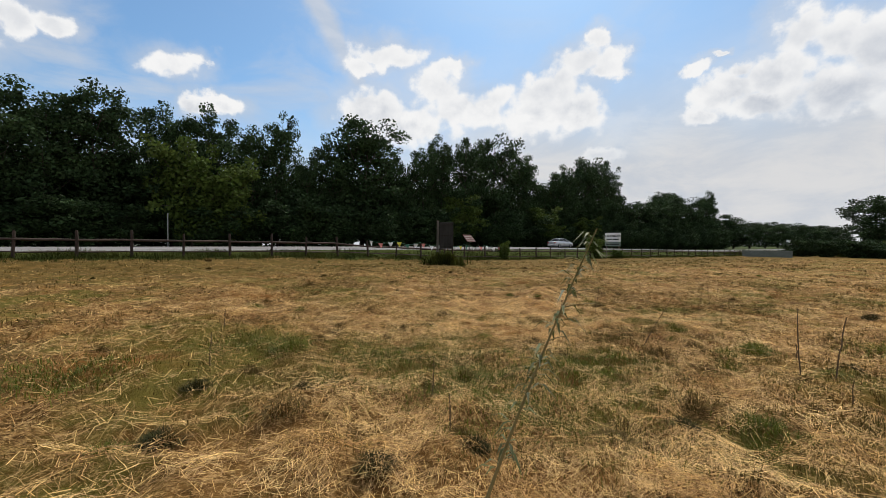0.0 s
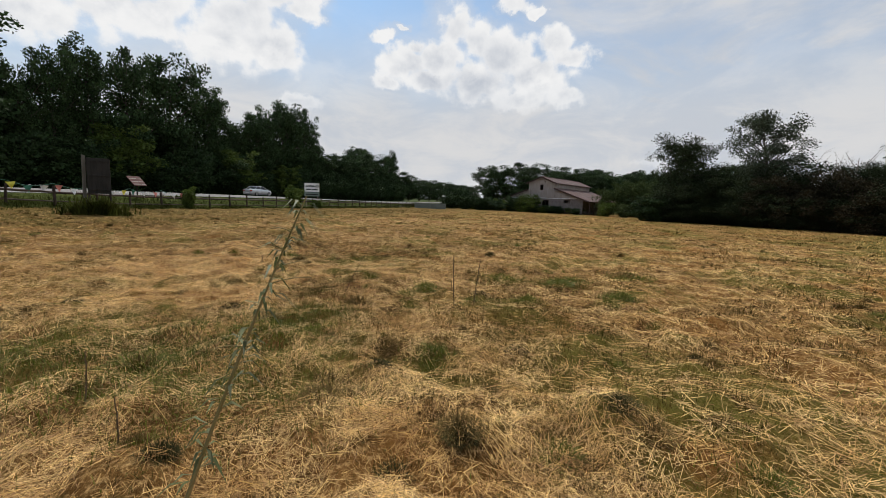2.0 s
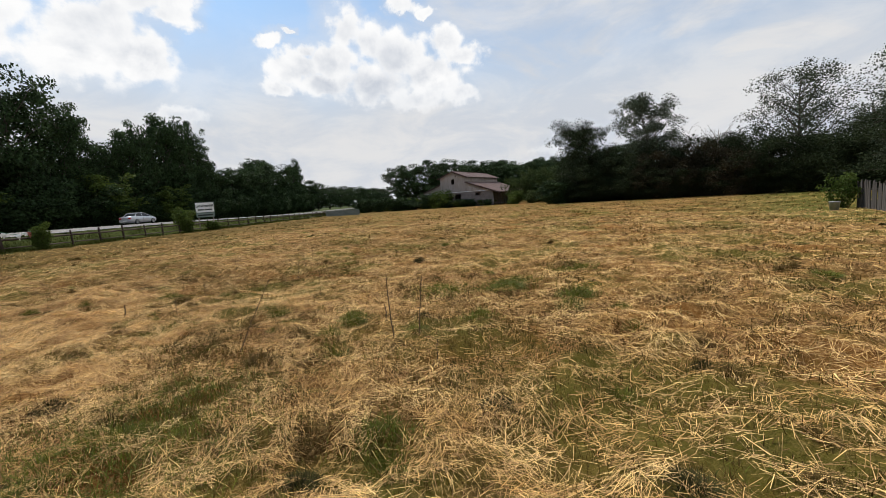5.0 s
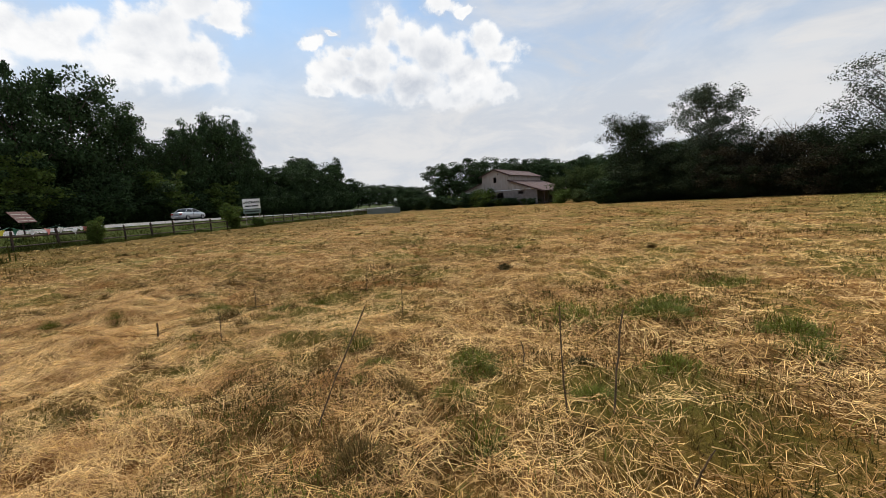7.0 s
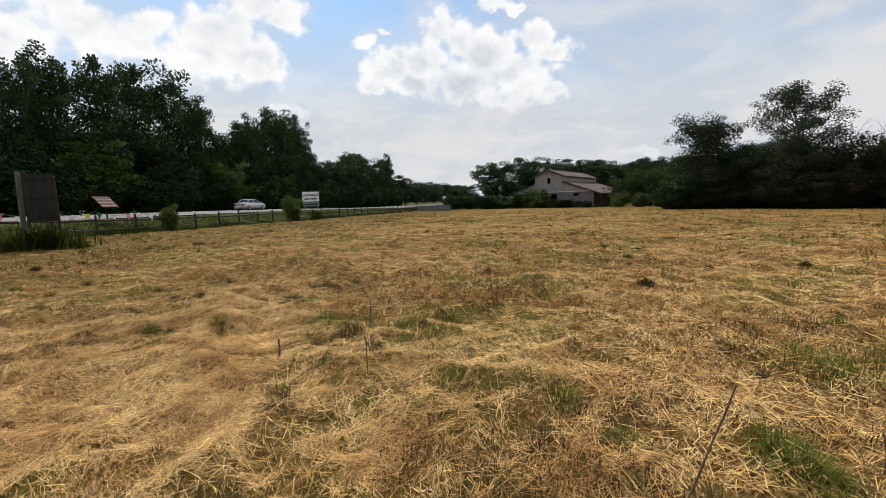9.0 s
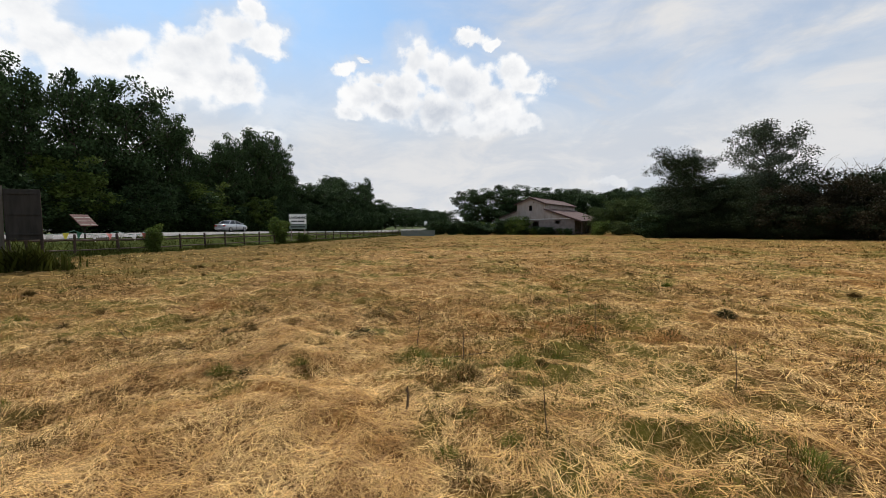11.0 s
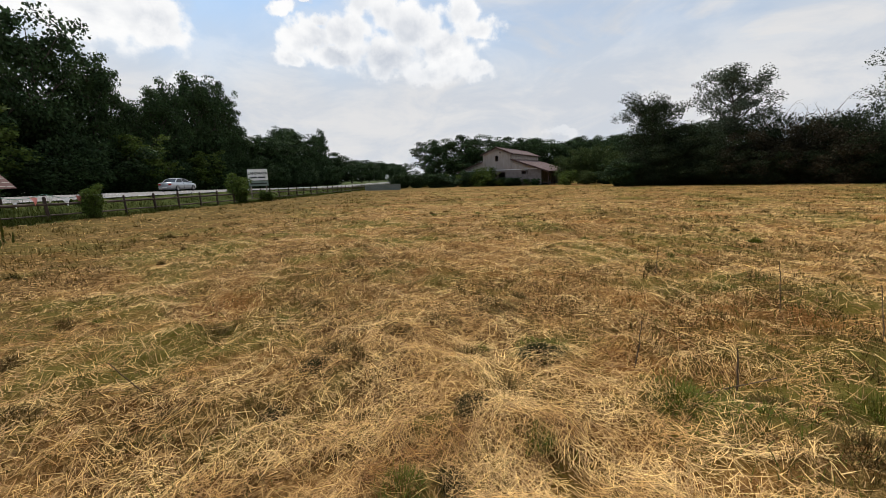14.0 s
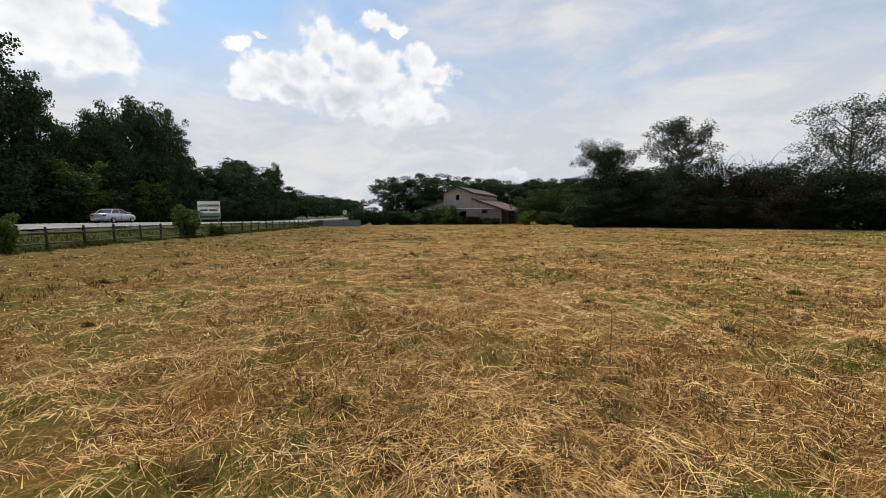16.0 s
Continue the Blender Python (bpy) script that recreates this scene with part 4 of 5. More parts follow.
def back_board():
    """A tall sign board seen from behind, on its posts in rank grass."""
    z = float(level(0.05, 26.1))
    ob = tagged(thing("sign_board", 0.12, 26.1, z - 0.1, -3), "tall dark sign board on wooden posts, seen from behind", "sign")
    ob.scale = (0.86, 1.0, 0.97)
    part("panel", boxed(-0.40, 0.60, -0.02, 0.02, 1.15, 2.88, bevel=0.006), M_SCREEN, ob)
    for x in (-0.36, 0.56):
        part("post", boxed(x - 0.05, x + 0.05, 0.024, 0.12, 0.0, 2.86, bevel=0.008), M_POST, ob)
    for zz in (1.3, 2.0, 2.7):
        part("batten", boxed(-0.36, 0.56, -0.05, -0.022, zz, zz + 0.07, bevel=0.004), M_SCREEN, ob)
    bm = boxed(-0.11, 0.11, -0.018, 0.018, 0.0, 3.0, bevel=0.006)
    part("side_panel", bm, M_BOARD_EDGE, ob, "greyer narrow board", m=pose(-0.57, 0.10, 0, 0, 1.5, 50))


back_board()


def text_mesh(words, size):
    cu = bpy.data.curves.new("lettering", "FONT")
    cu.body, cu.size, cu.align_x, cu.extrude = words, size, "CENTER", 0.004
    cu.offset = 0.012
    tmp = bpy.data.objects.new("lettering", cu)
    scene.collection.objects.link(tmp)
    me = bpy.data.meshes.new_from_object(tmp.evaluated_get(bpy.context.evaluated_depsgraph_get()))
    bpy.data.objects.remove(tmp)
    bpy.data.curves.remove(cu)
    return me


def land_sign():
    x, y = 19.3, 46.9
    z = float(level(x, y))
    ob = tagged(thing("land_sign", x, y, z, -24), "white roadside land sign on two pale posts", "sign")
    ob.scale = (0.9, 0.9, 0.95)
    part("panel", boxed(-0.92, 0.92, -0.03, 0.03, 1.95, 3.0, bevel=0.01), M_WHITE, ob)
    part("lower_panel", boxed(-0.92, 0.92, -0.026, 0.026, 1.42, 1.9, bevel=0.008), M_GREENISH, ob, "dull green lower panel")
    for px in (-0.72, 0.72):
        part("post", boxed(px - 0.05, px + 0.05, 0.034, 0.13, -0.2, 3.02, bevel=0.01), M_CREAM, ob)
    part("frame", boxed(-0.95, 0.95, -0.024, 0.024, 3.004, 3.05, bevel=0.006), M_INK, ob)
    words = text_mesh("LANDMARK", 0.33)
    words.materials.append(M_INK)
    part("lettering", words, None, ob, m=pose(0, -0.034, 2.52, 90, 0, 0))
    for n, (a, b) in enumerate(((-0.7, -0.1), (0.0, 0.68))):
        part("text_bar", boxed(a, b, -0.037, -0.032, 2.16, 2.30), M_INK, ob)
    part("text_bar", boxed(-0.75, 0.75, -0.033, -0.028, 1.58, 1.72), M_INK, ob)


land_sign()


def tilted_sign():
    x, y = 2.35, 37.0
    z = float(level(x, y))
    ob = tagged(thing("notice_sign", x, y, z, 0), "tilted red and cream notice on a post by the road", "sign")
    part("post", boxed(-0.04, 0.04, 0.03, 0.10, -0.2, 1.02, bevel=0.008), M_POST, ob)
    m = pose(0.0, 0, 1.12, -45, 0, 40)
    panel = part("panel", boxed(-0.52, 0.52, -0.02, 0.02, -0.46, 0.46, bevel=0.006), M_RED, ob, m=m)
    for zz in (-0.36, -0.10, 0.18):
        for a, b in ((-0.46, 0.08), (0.14, 0.46)):
            part("text_bar", boxed(a, b, -0.027, -0.022, zz, zz + 0.055), M_CREAM, panel)


tilted_sign()


def far_bits():
    # screening panels where the fence ends
    for n in range(1, 3):
        x, y = 48.6 + 2.2 * n, 69.6 - 2.3 * n
        z = float(level(x, y))
        ob = tagged(thing("screen_fence", x, y, z, -46), "grey solid fence panel at the field's far corner", "fence", "grey fence panels")
        part("panel", boxed(-1.5, 1.5, -0.04, 0.04, -0.1, 1.0, bevel=0.01), M_SCREENING, ob)
        for px in (-1.56, 1.56):
            part("post", boxed(px - 0.05, px + 0.05, -0.06, 0.06, -0.2, 1.08, bevel=0.01), M_SCREENING, ob)
        part("cap", boxed(-1.5, 1.5, -0.06, 0.06, 1.004, 1.05, bevel=0.01), M_SCREENING, ob)
    # slim pole on the wood side
    x, y = spot(43.2, 2.4)
    ob = tagged(thing("marker_pole", x, y, float(level(x, y))), "slim grey metal pole beside the road", "pole")
    v, f = tube_arrays([(0, 0, -0.2), (0, 0, 1.4), (0, 0, 2.9)], [0.045, 0.045, 0.04], 8)
    part("shaft", mesh_of("shaft", v, f, M_METAL, True), None, ob)
    part("cap", boxed(-0.05, 0.05, -0.05, 0.05, 2.9, 2.95, bevel=0.01), M_METAL, ob)
    # small white road sign far along
    x, y = 78.0, 93.0
    ob = tagged(thing("road_sign", x, y, float(level(x, y)), -40), "small white road sign on a thin pole", "sign")
    part("plate", boxed(-0.45, 0.45, -0.02, 0.02, 1.9, 2.9, bevel=0.02), M_WHITE, ob)
    part("post", boxed(-0.03, 0.03, 0.024, 0.08, -0.2, 2.8), M_METAL, ob)


far_bits()


# ---- the car on the road ----
def sedan():
    x, y = spot(38.0, 50.0)
    z = float(level(x, y)) + 0.03
    car = tagged(thing("car", x, y, z, 36.87), "silver four-door sedan on the road", "car")
    car.scale = (0.92, 0.95, 0.95)
    # side profile, from tail to nose: place, sill, waist, half width
    line = ((-2.25, 0.42, 0.78, 0.66), (-2.15, 0.30, 0.95, 0.80), (-1.6, 0.24, 0.99, 0.87), (-0.7, 0.22, 0.97, 0.89), (0.4, 0.22, 0.95, 0.89), (1.1, 0.23, 0.92, 0.88), (1.75, 0.25, 0.82, 0.84), (2.15, 0.30, 0.70, 0.74), (2.25, 0.38, 0.58, 0.60))
    bm = bmesh.new()
    rings = []
    for px, low, high, half in line:
        mid = low + 0.55 * (high - low)
        rings.append([bm.verts.new(c) for c in ((px, -half * 0.92, low), (px, -half, mid), (px, -half * 0.93, high), (px, 0, high + 0.03), (px, half * 0.93, high), (px, half, mid), (px, half * 0.92, low), (px, 0, low - 0.02))])
    for a, b in zip(rings, rings[1:]):
        for i in range(8):
            bm.faces.new((a[i], a[(i + 1) % 8], b[(i + 1) % 8], b[i]))
    bm.faces.new(rings[0][::-1])
    bm.faces.new(rings[-1])
    bmesh.ops.recalc_face_normals(bm, faces=bm.faces)
    for fc in bm.faces:
        fc.smooth = True
    part("body", bm, M_PAINT, car)

    def cabin(grow, z0, z1, ends):
        b = bmesh.new()
        lo = [b.verts.new(c) for c in ((ends[0], -0.78 * grow, z0), (ends[1], -0.78 * grow, z0), (ends[1], 0.78 * grow, z0), (ends[0], 0.78 * grow, z0))]
        hi = [b.verts.new(c) for c in ((ends[2], -0.60 * grow, z1), (ends[3], -0.60 * grow, z1), (ends[3], 0.60 * grow, z1), (ends[2], 0.60 * grow, z1))]
        for i in range(4):
            b.faces.new((lo[i], lo[(i + 1) % 4], hi[(i + 1) % 4], hi[i]))
        b.faces.new(hi)
        b.faces.new(lo[::-1])
        bmesh.ops.bevel(b, geom=list(b.edges), offset=0.05, segments=2, affect="EDGES")
        bmesh.ops.recalc_face_normals(b, faces=b.faces)
        return b

    part("windows", cabin(1.0, 0.93, 1.38, (-1.62, 1.18, -0.98, 0.22)), M_GLASS, car)
    part("roof", cabin(0.86, 1.36, 1.43, (-1.02, 0.30, -0.9, 0.14)), M_PAINT, car)
    for yy in (-1, 1):
        for lo, hi in (((-1.62, 0.93), (-0.98, 1.39)), ((-0.3, 0.95), (-0.3, 1.4)), ((1.18, 0.93), (0.22, 1.39))):
            v, f = tube_arrays([(lo[0], yy * 0.775, lo[1]), (hi[0], yy * 0.60, hi[1])], [0.035, 0.03], 5)
            part("pillar", mesh_of("pillar", v, f, M_PAINT), None, car)
        part("headlight", boxed(2.10, 2.235, yy * 0.50 - 0.14, yy * 0.50 + 0.14, 0.56, 0.68, bevel=0.03), M_CLEARLAMP, car)
        part("tail_light", boxed(-2.27, -2.14, yy * 0.58 - 0.16, yy * 0.58 + 0.16, 0.70, 0.86, bevel=0.02), M_REDLAMP, car)
        part("mirror", boxed(0.80, 0.93, yy * 0.98 - 0.09, yy * 0.98 + 0.09, 0.94, 1.06, bevel=0.03), M_PAINT, car)
        part("door_line", boxed(-0.315, -0.285, yy * 0.885 - 0.008, yy * 0.885 + 0.008, 0.35, 0.93), M_INK, car)
        for px in (-1.38, 1.38):
            k = np.array([-0.11, -0.09, 0.09, 0.11])
            v, f = tube_arrays(np.stack([np.full(4, px), k + yy * 0.79, np.full(4, 0.32)], -1), [0.27, 0.32, 0.32, 0.27], 20)
            tyre = part("wheel", mesh_of("wheel", v, f, M_RUBBER, True), None, car, "black tyre with a grey rim")
            v, f = tube_arrays(np.stack([np.full(4, px), np.array([-0.02, 0.0, 0.02, 0.03]) + yy * 0.89, np.full(4, 0.32)], -1), [0.20, 0.215, 0.19, 0.001], 16)
            part("rim", mesh_of("rim", v, f, M_METAL, True), None, tyre)
    part("bumper", boxed(-2.31, -2.17, -0.74, 0.74, 0.40, 0.56, bevel=0.05), M_PAINT, car)
    part("bumper", boxed(2.15, 2.30, -0.66, 0.66, 0.32, 0.48, bevel=0.05), M_PAINT, car)
    part("number_plate", boxed(-2.325, -2.312, -0.26, 0.26, 0.44, 0.54), M_WHITE, car)


sedan()


# ---- the barn ----
def slab(a, b, c, d, thick):
    """A roof plane through four corners, with thickness."""
    bm = bmesh.new()
    lo = [bm.verts.new(v) for v in (a, b, c, d)]
    hi = [bm.verts.new(Vector(v) + Vector((0, 0, thick))) for v in (a, b, c, d)]
    bm.faces.new(lo[::-1])
    bm.faces.new(hi)
    for i in range(4):
        bm.faces.new((lo[i], lo[(i + 1) % 4], hi[(i + 1) % 4], hi[i]))
    bmesh.ops.recalc_face_normals(bm, faces=bm.faces)
    return bm


def prism(outline, y0, y1):
    """A wall from an outline in x and z, thick from y0 to y1."""
    bm = bmesh.new()
    a = [bm.verts.new((x, y0, z)) for x, z in outline]
    b = [bm.verts.new((x, y1, z)) for x, z in outline]
    bm.faces.new(a)
    bm.faces.new(b[::-1])
    n = len(a)
    for i in range(n):
        bm.faces.new((a[i], b[i], b[(i + 1) % n], a[(i + 1) % n]))
    bmesh.ops.recalc_face_normals(bm, faces=bm.faces)
    return bm


def barn():
    """Front along x, length along +y; raised middle bay and two lean-tos, the one to +x open like a porch at its side."""
    x, y = 75.9, 57.0
    ob = tagged(thing("barn", x, y, float(level(x, y)) - 0.1, -77), "old barn with faded siding and rusted stepped roof", "barn")
    long = 23.0
    mid, rise, eave = 3.05, 8.0, 6.75
    # front of the middle bay: pieces round the loft window
    lofts = ((-mid, -0.35, 3.35, eave), (0.35, mid, 3.35, eave), (-0.35, 0.35, 3.35, 5.15), (-0.35, 0.35, 6.3, eave))
    for a, b, lo, hi in lofts:
        part("siding", boxed(a, b, 0, 0.18, lo, hi), M_SIDING, ob)
    part("gable", prism(((-mid, eave), (mid, eave), (0, rise)), 0.0, 0.18), M_SIDING, ob)
    part("vent", boxed(0.62, 0.86, -0.03, 0.0, 6.75, 7.05, bevel=0.01), M_TRIM, ob)
    # lower front with a door and two windows
    gaps = ((-3.2, -2.0, 1.35, 2.75), (0.35, 1.75, 0.9, 2.85), (5.3, 6.5, 2.35, 2.95))
    marks = sorted({-8.4, 9.3, *[g[0] for g in gaps], *[g[1] for g in gaps]})
    for a, b in zip(marks, marks[1:]):
        gap = next((g for g in gaps if g[0] == a), None)
        spans = ((0, gap[2]), (gap[3], 3.35)) if gap else ((0, 3.35),)
        for lo, hi in spans:
            part("block_wall", boxed(a, b, 0.02, 0.22, lo, hi), M_BLOCK, ob)
        if gap:
            w = part("window_opening", boxed(a - 0.06, b + 0.06, -0.02, 0.015, gap[3], gap[3] + 0.10, bevel=0.006), M_TRIM, ob)
            part("frame", boxed(a - 0.07, a, -0.02, 0.015, gap[2], gap[3]), M_TRIM, w)
            part("frame", boxed(b, b + 0.07, -0.02, 0.015, gap[2], gap[3]), M_TRIM, w)
            part("mullion", boxed((a + b) / 2 - 0.03, (a + b) / 2 + 0.03, 0.06, 0.12, gap[2], gap[3]), M_TRIM, w)
    part("sill_band", boxed(-8.45, 9.35, -0.03, 0.016, 3.30, 3.40, bevel=0.005), M_WHITE, ob, "pale band over the block wall")
    part("lean_to_gable", prism(((-8.4, 3.352), (-mid - 0.002, 3.352), (-mid - 0.002, 5.2)), 0.0, 0.18), M_SIDING, ob)
    part("lean_to_gable", prism(((mid + 0.002, 3.352), (9.3, 3.352), (mid + 0.002, 5.5)), 0.0, 0.18), M_SIDING, ob)
    # walls behind, and the dark inside
    part("clerestory_wall", boxed(mid - 0.18, mid, 0.184, long, 3.4, eave), M_SIDING, ob)
    part("clerestory_wall", boxed(-mid, -mid + 0.18, 0.184, long, 3.4, eave), M_SIDING, ob)
    part("back_wall", boxed(-8.4, 9.3, long, long + 0.2, 0, 3.4), M_BLOCK, ob)
    part("back_gable", prism(((-mid, 3.404), (mid, 3.404), (mid, eave), (0, rise), (-mid, eave)), long, long + 0.2), M_SIDING, ob)
    part("side_wall", boxed(-8.4, -8.2, 0.224, long, 0, 3.3), M_BLOCK, ob)
    part("inner_wall", boxed(6.2, 6.4, 0.224, long, 0, 3.9), M_BLOCK, ob)
    part("barn_floor", boxed(-8.2, 9.2, 0.224, long, -0.2, 0.05), M_INSIDE, ob)
    # roofs: two slopes over the middle, a lean-to each side, each slope of sheets
    def sheets(name, xa, za, xb, zb, count=12):
        step = (long + 1.0) / count
        for n in range(count):
            y0 = -0.45 + n * step
            part(name, slab((xa, y0, za), (xb, y0, zb), (xb, y0 + step - 0.03, zb), (xa, y0 + step - 0.03, za), 0.07), M_ROOF, ob)
    sheets("roof_sheet", 0.0, rise + 0.02, mid + 0.55, eave - 0.20)
    sheets("roof_sheet", 0.0, rise + 0.02, -mid - 0.55, eave - 0.20)
    sheets("lean_to_sheet", mid + 0.01, 5.52, 10.9, 2.78)
    sheets("lean_to_sheet", -mid - 0.01, 5.22, -8.9, 3.16)
    part("ridge_cap", boxed(-0.16, 0.16, -0.48, long + 0.58, rise + 0.06, rise + 0.14, bevel=0.03), M_ROOF, ob)
    for xa, za, xb, zb in ((0, rise - 0.04, mid + 0.55, eave - 0.26), (0, rise - 0.04, -mid - 0.55, eave - 0.26), (mid, 5.46, 10.9, 2.72), (-mid, 5.16, -8.9, 3.10)):
        part("barge_board", slab((xa, -0.50, za - 0.16), (xb, -0.50, zb - 0.16), (xb, -0.454, zb - 0.16), (xa, -0.454, za - 0.16), 0.26), M_TRIM, ob)
    for n in range(8):
        yy = 0.6 + n * 3.1
        part("porch_post", boxed(10.5, 10.66, yy, yy + 0.16, 0, 2.82, bevel=0.01), M_TRIM, ob)
    part("porch_beam", boxed(10.48, 10.68, -0.4, long + 0.5, 2.60, 2.76), M_TRIM, ob)


barn()


# ---- plank fence and yard beyond the field's right side ----
def plank_fence():
    r = np.random.default_rng(41)
    a, b = Vector((31.6, -2.4, 0)), Vector((13.0, -4.9, 0))
    run = (b - a).length
    fence = tagged(thing("plank_fence", a.x, a.y, float(level(a.x, a.y)), math.degrees(math.atan2(b.y - a.y, b.x - a.x))), "weathered grey fence of uneven upright planks", "fence")
    bm = boxed(0, 0.185, -0.012, 0.012, 0, 1.0)
    for v in bm.verts:
        if v.co.z > 0.9:
            v.co.x = 0.0925 + (v.co.x - 0.0925) * 0.86
    me = bpy.data.meshes.new("plank")
    bm.to_mesh(me)
    bm.free()
    me.materials.append(M_PLANK)
    d, n = 0.0, 0
    inv = fence.matrix_basis.inverted()
    while d < run - 0.3:
        at = a.lerp(b, d / run)
        tall = 1.42 + 0.10 * math.sin(d * 1.3) + r.uniform(-0.08, 0.08) + (0.0 if r.uniform() > 0.06 else -0.25)
        if not 4.7 < d < 5.1:
            m = inv @ pose(at.x, at.y, float(level(at.x, at.y)) - 0.12, 0, 0, math.degrees(fence.rotation_euler.z)) @ pose(0, r.uniform(-0.006, 0.006), 0, r.uniform(-1.5, 1.5), r.uniform(-1.6, 1.6), 0) @ Matrix.Diagonal((1, 1, tall, 1))
            part("plank", me, None, fence, m=m)
        d += 0.192
    for lift in (0.35, 0.95):
        za, zb = float(level(a.x, a.y)) + lift, float(level(b.x, b.y)) + lift
        v, f = tube_arrays(np.array([(a.x, a.y - 0.06, za), (b.x, b.y - 0.06, zb)]), [0.045, 0.045], 4)
        rail = part("rail", mesh_of("rail", v, f, M_PLANK), None, fence, m=inv)
    for n in range(7):
        at = a.lerp(b, n / 6.05)
        part("post", boxed(at.x - 0.06, at.x + 0.06, at.y - 0.22, at.y - 0.10, float(level(at.x, at.y)) - 0.2, float(level(at.x, at.y)) + 1.35, bevel=0.01), M_POST, fence, m=inv)


plank_fence()


def yard_bits():
    z = float(level(29.1, -1.3))
    ob = tagged(thing("bucket", 29.1, -1.3, z), "grey metal bucket standing in the grass", "bucket")
    v, f = tube_arrays([(0, 0, -0.02), (0, 0, 0.02), (0, 0, 0.42), (0, 0, 0.45), (0, 0, 0.43), (0, 0, 0.05)], [0.001, 0.17, 0.22, 0.235, 0.21, 0.16], 18)
    part("body", mesh_of("body", v, f, M_METAL, True), None, ob)
    arc = np.linspace(0, np.pi, 9)
    v, f = tube_arrays(np.stack([0.225 * np.cos(arc), 0.05 * np.sin(arc), 0.40 - 0.12 * np.sin(arc)], -1), np.full(9, 0.008), 5)
    part("handle", mesh_of("handle", v, f, M_METAL, True), None, ob)
    x, y = 24.6, -6.6
    ob = tagged(thing("garden_shed", x, y, float(level(x, y)), -12), "small white shed with a brown panel behind the fence", "shed")
    part("walls", boxed(-1.2, 1.2, -0.9, 0.9, -0.1, 1.70, bevel=0.02), M_WHITE, ob)
    part("roof", slab((-1.3, -1.0, 1.72), (1.3, -1.0, 1.60), (1.3, 1.0, 1.60), (-1.3, 1.0, 1.72), 0.08), M_WHITE, ob)
    part("panel", boxed(-0.6, 0.5, 0.904, 0.93, 1.1, 1.6, bevel=0.01), M_TRIM, ob)
    part("door", boxed(0.6, 1.1, 0.904, 0.925, 0.0, 1.55, bevel=0.01), M_WHITE, ob)
    # a rose-coloured blossom spray standing over the fence
    x, y = 37.6, -7.6
    r = np.random.default_rng(43)
    ob = tagged(thing("flowering_shrub", x, y, float(level(x, y))), "slender shrub with a spray of rose flowers", "shrub")
    v, f = tube_arrays([(0, 0, -0.1), (0.1, 0, 1.2), (0.0, 0.1, 2.6)], [0.05, 0.035, 0.015], 6)
    part("stem", mesh_of("stem", v, f, M_BARK), None, ob)
    c = r.normal(size=(150, 3)) * (0.26, 0.26, 0.40) + (0, 0.1, 2.5)
    v, f = leaf_quads(r, c, 0.14)
    part("flowers", mesh_of("flowers", v, f, M_ROSE), None, ob, "rose-coloured flowers")["kind"] = "stuff"
    c = r.normal(size=(500, 3)) * (0.4, 0.4, 0.5) + (0, 0, 1.3)
    v, f = leaf_quads(r, c, 0.2)
    part("foliage", mesh_of("foliage", v, f, M_LEAF), None, ob)


yard_bits()


# ---- tall weed and dry stalks in the field ----
def stalk_points(base, top, bend, n=12):
    q = np.linspace(0, 1, n)[:, None]
    base, top = np.array(base), np.array(top)
    mid = (base + top) / 2 + np.array(bend)
    return (1 - q) ** 2 * base + 2 * q * (1 - q) * mid + q**2 * top


def tall_weed():
    r = np.random.default_rng(51)
    x, y = 0.11, 1.95
    z = float(floor_at(x, y))
    ob = tagged(thing("tall_weed", x, y, z - 0.02), "tall thin weed with sparse narrow leaves, leaning over", "weed")
    pts = stalk_points((0, 0, -0.03), (0.59, -0.08, 1.54), (-0.03, 0.0, 0.04), 16)
    v, f = tube_arrays(pts, np.linspace(0.0105, 0.0028, 16), 7)
    part("stem", mesh_of("stem", v, f, M_STALK, True), None, ob)
    blades = []
    for n in range(110):
        k = r.uniform(0.2, 0.99) ** 0.8
        at = np.array([np.interp(k, np.linspace(0, 1, 16), pts[:, c]) for c in range(3)])
        long = r.uniform(0.05, 0.17) * (1.1 - 0.4 * k)
        a = r.uniform(0, 2 * np.pi)
        d = np.array([np.cos(a), np.sin(a), r.uniform(-0.4, 0.5)])
        side = np.cross(d, (0, 0, 1.0)) * 0.007
        p1, p2 = at + d * long * 0.5 + (0, 0, 0.01), at + d * long + (0, 0, -0.35 * long)
        blades.append((np.array([at, p1 + side, p2, p1 - side]), np.arange(4).reshape(1, 4)))
    v, f = joined(blades)
    part("leaves", mesh_of("leaves", v, f, M_WEEDLEAF), None, ob)
    for k, a, long in ((0.90, 2.4, 0.10), (0.80, 0.4, 0.16), (0.76, 5.6, 0.20), (0.66, 0.2, 0.15), (0.60, 3.3, 0.12), (0.50, 2.8, 0.10)):
        at = np.array([np.interp(k, np.linspace(0, 1, 16), pts[:, c]) for c in range(3)])
        v, f = tube_arrays(stalk_points(at, at + np.array([np.cos(a) * long, np.sin(a) * 0.5 * long, 0.12 * long]), (0, 0, 0.02), 6), np.linspace(0.003, 0.0012, 6), 4)
        part("side_shoot", mesh_of("side_shoot", v, f, M_STALK), None, ob)


tall_weed()


